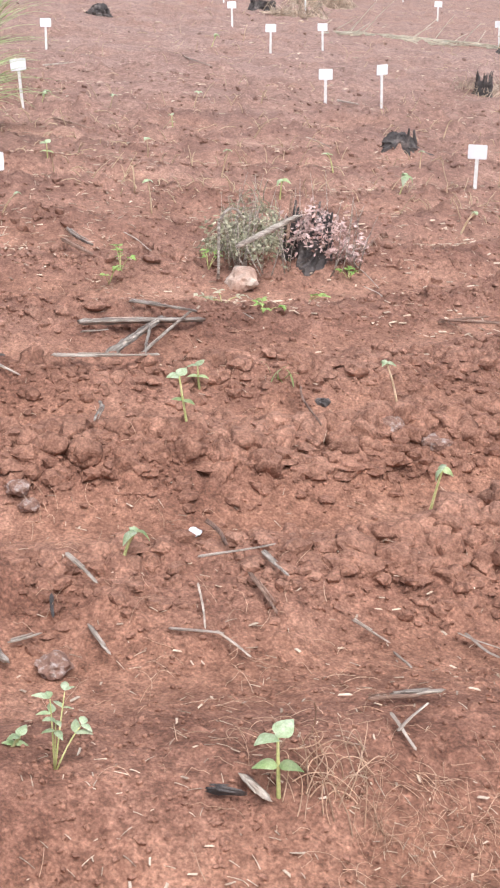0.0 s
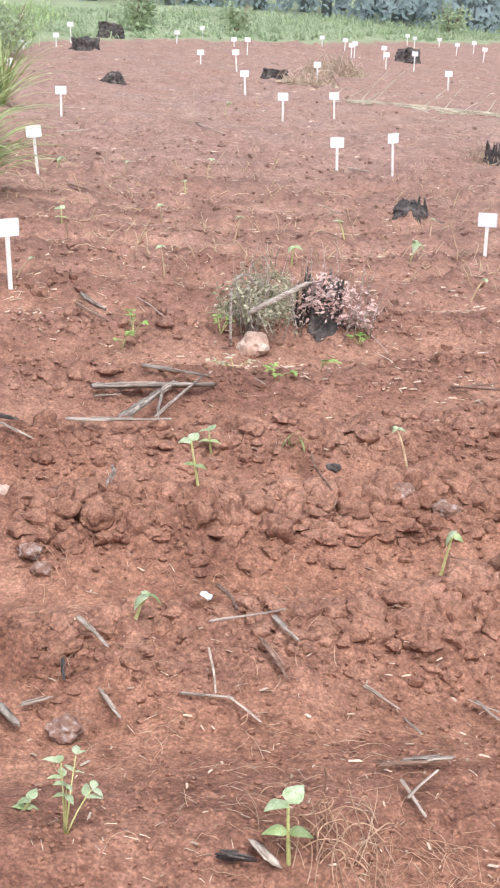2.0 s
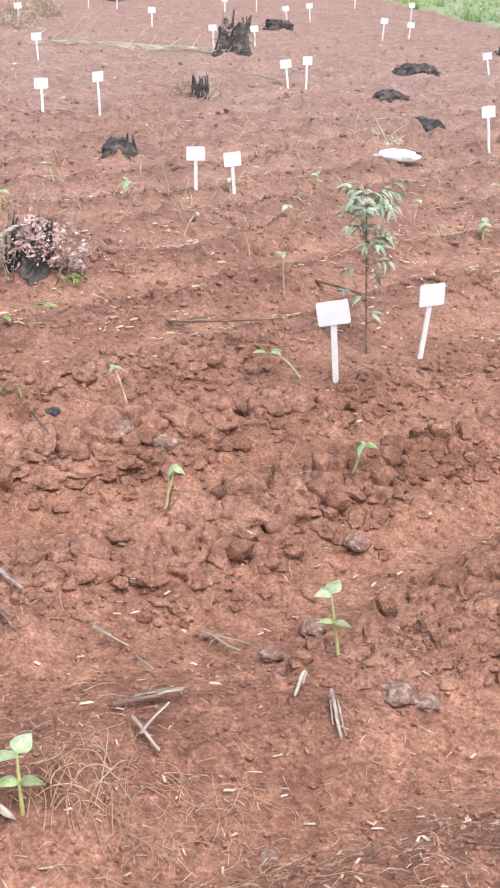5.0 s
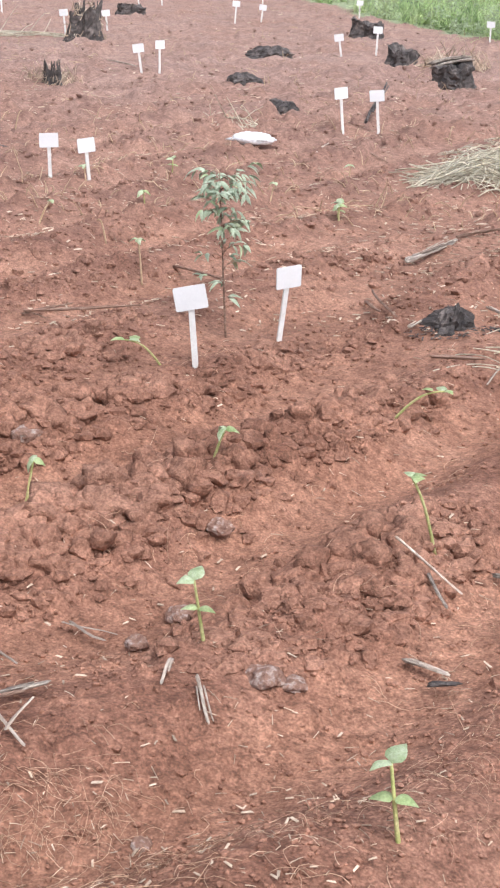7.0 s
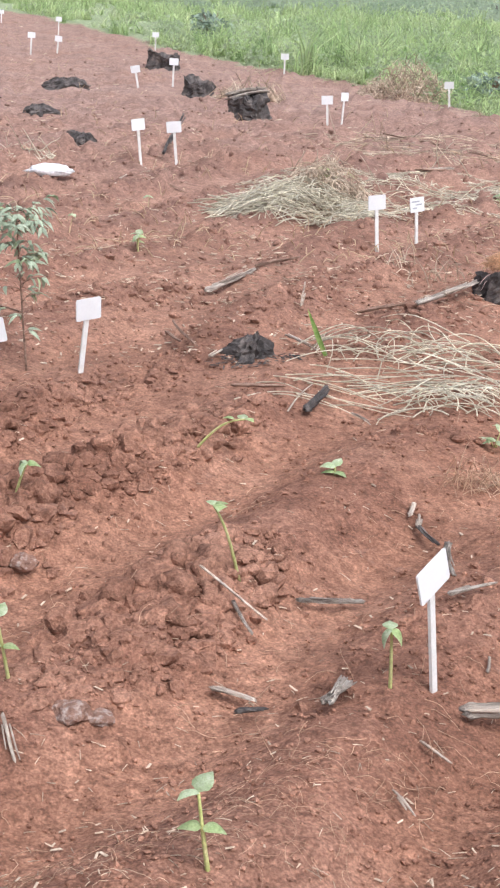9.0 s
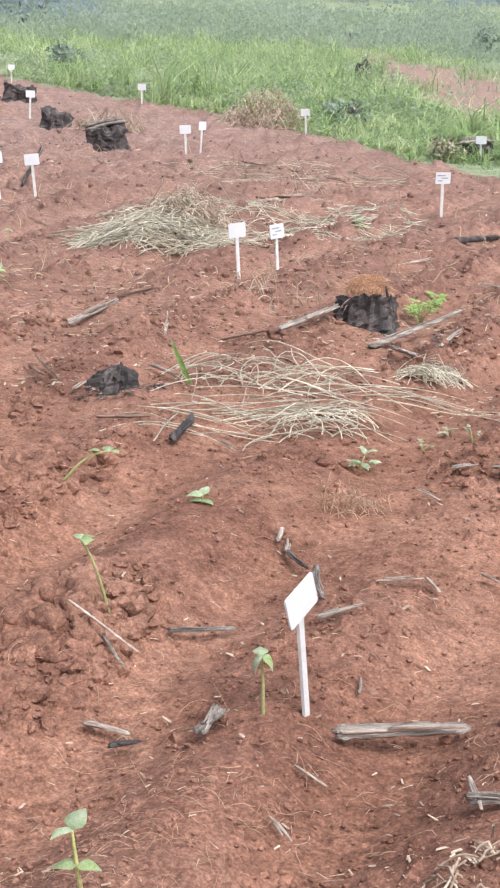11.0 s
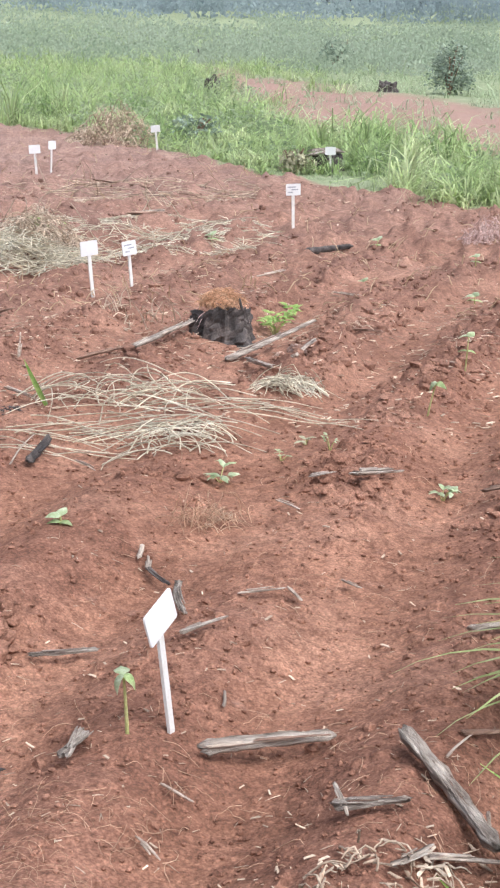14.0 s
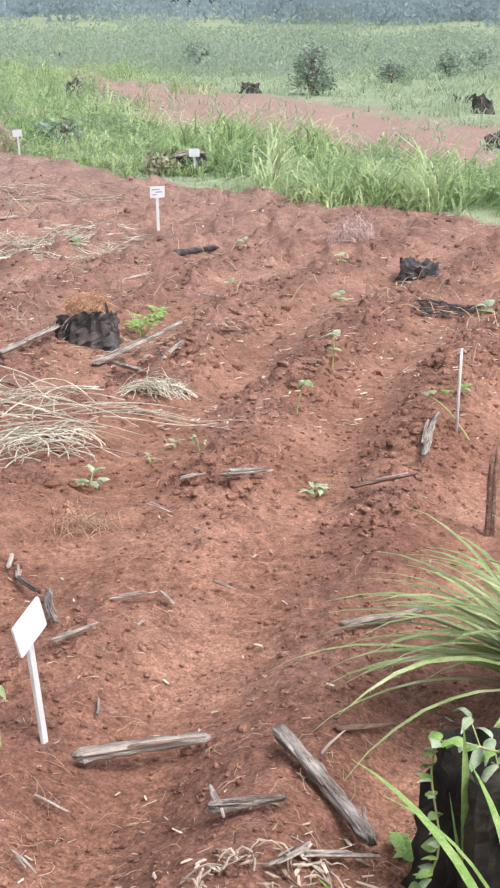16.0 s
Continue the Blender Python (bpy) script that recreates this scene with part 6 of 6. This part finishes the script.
weed(3.145, 3.614, 0.05, 0.045, 22, leaf_pale, label="variegated white and green weed on soil", leaf=0.035)
weed(4.275, 4.101, 0.05, 0.06, 12, leaf_bright, label="green weed beside a thin stake", leaf=0.04)
weed(4.595, 9.723, 0.12, 0.14, 22, leaf_bright, label="green shoots growing through dry grass", leaf=0.07, kind="lance")
grass_clump(0.001, 4.617, 9, 0.09, 0.006, "small tuft of young grass", "grass_tuft")

# ---- broad grass clumps ----
grass_clump(-2.083, 9.456, 190, 0.85, 0.025, "large clump of arching green grass beside the field", droop=1.0)
grass_clump(-2.608, 11.752, 150, 1.0, 0.026, "large clump of arching green grass beside the field", droop=0.8)
grass_clump(-3.056, 15.737, 60, 1.0, 0.024, "clump of green grass beside the field", droop=0.8)

# ---- near corner: tall charred stump with a vine, broad grass ----
stump(1.845, 1.542, 0.122, 0.25, "tall charred black stump wrapped in a green vine", 0.08, mat=dark_char, swell=0.04)
nx, ny = 1.845, 1.542
vine = thing("vine", (nx, ny, ground_z(nx, ny)), "bright green vine climbing a charred stump", "vine")
left = Vector((-math.cos(radians(38)), math.sin(radians(38)), 0))
front = Vector((-math.sin(radians(38)), -math.cos(radians(38)), 0))
trail = []
for i in range(13):
    s = i / 12
    ang = 0.15 + 0.35 * math.sin(5 * s)
    trail.append((left * math.cos(ang) + front * math.sin(ang)) * (0.15 - 0.03 * s + 0.006 * math.sin(9 * s)) + Vector((0, 0, 0.01 + 0.25 * s)))
for i in range(1, 6):
    trail.append(trail[12] + (front * 0.3 - left) * 0.022 * i + Vector((0, 0, 0.004 * math.sin(i))))
g = Geo()
g.tube(trail, [0.0022] * len(trail), 5)
part("stem", g, stem_green, vine)
for i, p in enumerate(trail):
    for k in range(2):
        add_leaf(vine, "seed", leaf_bright if (i + k) % 3 else leaf_pale, p + front * 0.006, math.atan2(left.y, left.x) + random.uniform(-1.6, 1.4), random.uniform(-0.6, 0.5), random.uniform(0.018, 0.036), random.uniform(-0.6, 0.6))
grass_clump(2.470, 1.950, 120, 0.62, 0.024, "broad clump of arching green grass behind a charred stump", droop=0.95, tall=0.95, lean=(-0.45, 0.3), steep_from=22, steep_to=70)
grass_clump(1.667, 1.319, 12, 0.42, 0.024, "bright green broad grass shoots at the stump's foot", mat=leaf_bright, droop=0.7)
weed(1.913, 1.582, 0.1, 0.28, 30, leaf_pale, label="pale green leafy weed against a charred stump", leaf=0.06, kind="lance")
weed(1.844, 1.763, 0.05, 0.05, 12, leaf_bright, label="small green creeping weed at a stump", leaf=0.035, kind="seed")
for (sx, sy, sdx, sdy, sh), width in (((1.751, 1.504, -0.029, 0.032, 0.369), 0.030), ((1.755, 1.60, -0.16, 0.15, 0.085), 0.022), ((1.763, 1.506, -0.046, 0.050, 0.241), 0.009)):
    shoot = thing("grass_shoot", (sx, sy, ground_z(sx, sy)), "bright green broad grass blade by a charred stump", "grass shoot")
    g = Geo()
    g.blade(bow((0, 0, -0.02), (sdx, sdy, sh), 9, -0.03, 0.01), [width * max(0.04, math.sin(math.pi * (0.2 + 0.79 * i / 9))) for i in range(10)], (0.79, -0.61, 0.1), 0.4)
    part("blade", g, leaf_bright, shoot)


# ---- litter and clods of the field ----
def field_litter():
    rng = random.Random(12)

    def spot():
        while True:
            d = 1 / rng.uniform(1 / 24, 1 / 1.9)
            a = radians(rng.uniform(-11, 48))
            x, y = d * math.sin(a), d * math.cos(a)
            if is_tilled(x, y):
                return x, y, 0.01
    near = strands(1300, spot, 0.026, 0.0011, 0.97, rng, 0.10, 0.001)
    def close_spot():
        while True:
            d = 1 / rng.uniform(1 / 6, 1 / 1.9)
            a = radians(rng.uniform(-11, 48))
            x, y = d * math.sin(a), d * math.cos(a)
            if is_tilled(x, y) and rng.random() < 0.5 + 0.5 * math.sin(5 * x + 3 * y):
                return x, y, 0.012
    fibres = strands(800, close_spot, 0.075, 0.0008, 0.85, rng, 1.3, 0.012)
    whole("root_fibres", fibres, root_mat_m, (0, 0, 0), "fine curly pale roots lying on red soil", "plant litter", kind="stuff")
    whole("dry_litter", near, litter_mat, (0, 0, 0), "small pale bits of straw and root on red soil", "plant litter", kind="stuff")

    def far_spot(near=5.5):
        while True:
            d = 1 / rng.uniform(1 / 34, 1 / near)
            a = radians(rng.uniform(-11, 48))
            x, y = d * math.sin(a), d * math.cos(a)
            if is_tilled(x, y):
                return x, y, 0.02
    far = strands(4800, lambda: far_spot(6.5), 0.045, 0.0021, 0.97, rng, 0.10, 0.002, segs=3)
    bent = strands(1300, lambda: far_spot(7.5), 0.12, 0.0035, 0.35, rng, 0.6, 0.02)
    whole("bent_stalks", bent, stem_dry, (0, 0, 0), "dead bent stalks standing in the far rows", "plant litter", kind="stuff")
    whole("dry_stalks", far, litter_mat, (0, 0, 0), "scattered pale dry stalks over the field", "plant litter", kind="stuff")


field_litter()


def chip_litter():
    """Small flat pale chips."""
    rng = random.Random(21)
    g = Geo()
    for k in range(6500):
        d = 1 / rng.uniform(1 / 18, 1 / 1.9) if k < 900 else 1 / rng.uniform(1 / 34, 1 / 5.5)
        a = radians(rng.uniform(-11, 48))
        x, y = d * math.sin(a), d * math.cos(a)
        if not is_tilled(x, y):
            continue
        s = rng.uniform(0.002, 0.008) * (1 + d * 0.2)
        w = rng.uniform(0, 6.28)
        c, q = math.cos(w), math.sin(w)
        z = ground_z(x, y) + 0.006
        k = len(g.v)
        for hx, hy, hz in ((-1, -0.15, 0), (rng.uniform(0.6, 1.6), -0.25, 0.2), (0.9, 0.2, 0.3), (-0.8, rng.uniform(0.1, 0.4), 0.1)):
            for t in (0, 0.12):
                g.v.append(Vector((x + s * (hx * c - hy * q), y + s * (hx * q + hy * c), z + s * (hz + t))))
        g.f += [(k, k + 2, k + 3, k + 1), (k + 2, k + 4, k + 5, k + 3), (k + 4, k + 6, k + 7, k + 5), (k + 6, k, k + 1, k + 7), (k + 1, k + 3, k + 5, k + 7)]
    whole("wood_chips", g, litter_mat, (0, 0, 0), "tiny pale wood chips strewn over the soil", "plant litter", kind="stuff", smooth=False)


chip_litter()


def clod_mesh(k, sub):
    bm = bmesh.new()
    if sub:
        bmesh.ops.create_icosphere(bm, subdivisions=sub, radius=1)
    else:
        bmesh.ops.create_cone(bm, cap_ends=False, segments=4, radius1=1, radius2=0.0, depth=1)
        for v in bm.verts:
            v.co = Vector((v.co.x, v.co.y, v.co.z + 0.2)) * 0.95
    o = Vector((k * 17.3, k * 5.1, 0))
    rng = random.Random(k)
    # broken faces round a lump
    cuts = []
    for _ in range(11):
        n = Vector((rng.gauss(0, 1), rng.gauss(0, 1), rng.gauss(0, 1))).normalized()
        cuts.append((n, rng.uniform(0.52, 0.92)))
    for v in bm.verts:
        p = v.co.copy()
        reach = min([1.05] + [h / p.dot(n) for n, h in cuts if p.dot(n) > 0.2])
        knob = 0.55 - noise.voronoi(p * 1.7 + o)[0][0] + (0.5 * (0.5 - noise.voronoi(p * 3.9 + o)[0][0]) if sub > 1 else 0)
        v.co *= reach * (0.95 + 0.3 * noise.noise(p * 1.3 + o) + 0.34 * knob)
        v.co.z *= 0.8
    me = bpy.data.meshes.new("clod")
    bm.to_mesh(me)
    bm.free()
    me.materials.append(clod_soil)
    me.polygons.foreach_set("use_smooth", [True] * len(me.polygons))
    return me


def scatter(rng, n, near, far, share):
    """Places in the field, seen evenly from where one stands."""
    d = 1 / rng.uniform(1 / far, 1 / near, n * 12)
    a = np.radians(rng.uniform(-11, 48, n * 12))
    x, y = d * np.sin(a), d * np.cos(a)
    keep = rng.random(n * 12) < share(x, y) * in_field(x, y)
    return x[keep][:n], y[keep][:n], d[keep][:n]


def joined_clods(name, label, rng, x, y, r, sunk, sub, seed):
    shapes = [clod_mesh(seed + k, sub) for k in range(8)]
    coords = [np.array([tuple(v.co) for v in me.vertices]) for me in shapes]
    polys = [np.array([tuple(p.vertices) for p in me.polygons]) for me in shapes]
    z = relief(x, y) + in_field(x, y) * 0.8 * crumble(x, y) + r * sunk
    vs, fs, count = [], [], 0
    for k in range(8):
        own = np.arange(k, len(x), 8)
        w = rng.uniform(0, 6.283, len(own))
        s = rng.uniform(0.75, 1.3, (len(own), 1, 3)) * r[own][:, None, None]
        v = coords[k][None] * s
        c, q = np.cos(w)[:, None], np.sin(w)[:, None]
        v = np.stack([v[..., 0] * c - v[..., 1] * q + x[own][:, None], v[..., 0] * q + v[..., 1] * c + y[own][:, None], v[..., 2] + z[own][:, None]], -1)
        m = len(coords[k])
        fs.append((polys[k][None] + (np.arange(len(own)) * m)[:, None, None]).reshape(-1, 3) + count)
        vs.append(v.reshape(-1, 3))
        count += len(own) * m
    me = bpy.data.meshes.new(name)
    me.from_pydata(np.concatenate(vs).tolist(), [], np.concatenate(fs).tolist())
    me.materials.append(clod_soil)
    tagged(new(name, me), label, "clods", kind="stuff")


def clods():
    rng = np.random.default_rng(33)
    # fine crumbs
    x, y, d = scatter(rng, 17000, 1.85, 7.5, lambda x, y: 0.45 + 0.6 * cloddiness(x, y))
    r = (0.0022 + 0.008 * rng.random(len(x)) ** 3) * np.clip(d / 3.5, 0.9, 1.5)
    fine = r < 0.0038
    joined_clods("soil_crumbs", "crumbs of red soil", rng, x[~fine], y[~fine], r[~fine], 0.35, 1, 40)
    joined_clods("soil_grains", "fine grains of red soil", rng, x[fine], y[fine], r[fine] * 1.15, 0.2, 0, 50)
    # crumbs over the middle rows
    x, y, d = scatter(rng, 10000, 4.5, 15, lambda x, y: 0.4 + 0.5 * ridge(x, y) + 0.4 * ripple(x, y, 0.5, 95))
    r = (0.0032 + 0.008 * rng.random(len(x)) ** 2.2) * np.clip(d / 6, 0.8, 1.7)
    fine = r < 0.0065
    joined_clods("row_crumbs", "crumbs of red soil along the rows", rng, x[~fine], y[~fine], r[~fine], 0.3, 1, 70)
    joined_clods("row_grains", "fine grains of red soil along the rows", rng, x[fine], y[fine], r[fine], 0.2, 0, 80)
    # clods of the broken ridges
    x, y, d = scatter(rng, 12500, 2.0, 10.5, lambda x, y: cloddiness(x, y) ** 1.1 * np.clip(np.hypot(x, y) / 3.5, 0.8, 2) + 0.001)
    r = (0.008 + 0.046 * rng.random(len(x)) ** 2.7) * (0.35 + 0.65 * cloddiness(x, y)) * np.clip(1.35 - d / 10, 0.55, 1.0)
    z = relief(x, y) + in_field(x, y) * 0.8 * crumble(x, y)
    own = np.zeros(len(x), bool)
    own[np.argsort(np.where(d < 6.5, -r, 0))[:290]] = True
    shapes = [clod_mesh(k, 3) for k in range(12)]
    for i in np.flatnonzero(own):
        ob = new("clod", shapes[i % 12])
        turn = Euler((rng.uniform(-0.5, 0.5), rng.uniform(-0.5, 0.5), rng.uniform(0, 6.28)))
        ob.matrix_world = Matrix.LocRotScale((x[i], y[i], z[i] + r[i] * 0.05), turn, tuple(r[i] * rng.uniform(0.8, 1.3, 3)))
        ob.parent = ground
    big = ~own & (r > 0.0115)
    tiny = ~own & ~big
    joined_clods("small_clods", "crumbled red soil clods on the ridges", rng, x[big], y[big], r[big], 0.05, 2, 20)
    joined_clods("soil_lumps", "small lumps of red soil between clods", rng, x[tiny], y[tiny], r[tiny], 0.3, 1, 30)
    # clods farther off
    x, y, d = scatter(rng, 4200, 6, 26, lambda x, y: 0.25 + 0.75 * ridge(x, y))
    joined_clods("far_clods", "red soil clods over the far rows", rng, x, y, 0.007 + 0.03 * rng.random(len(x)) ** 3, 0.15, 1, 60)


clods()
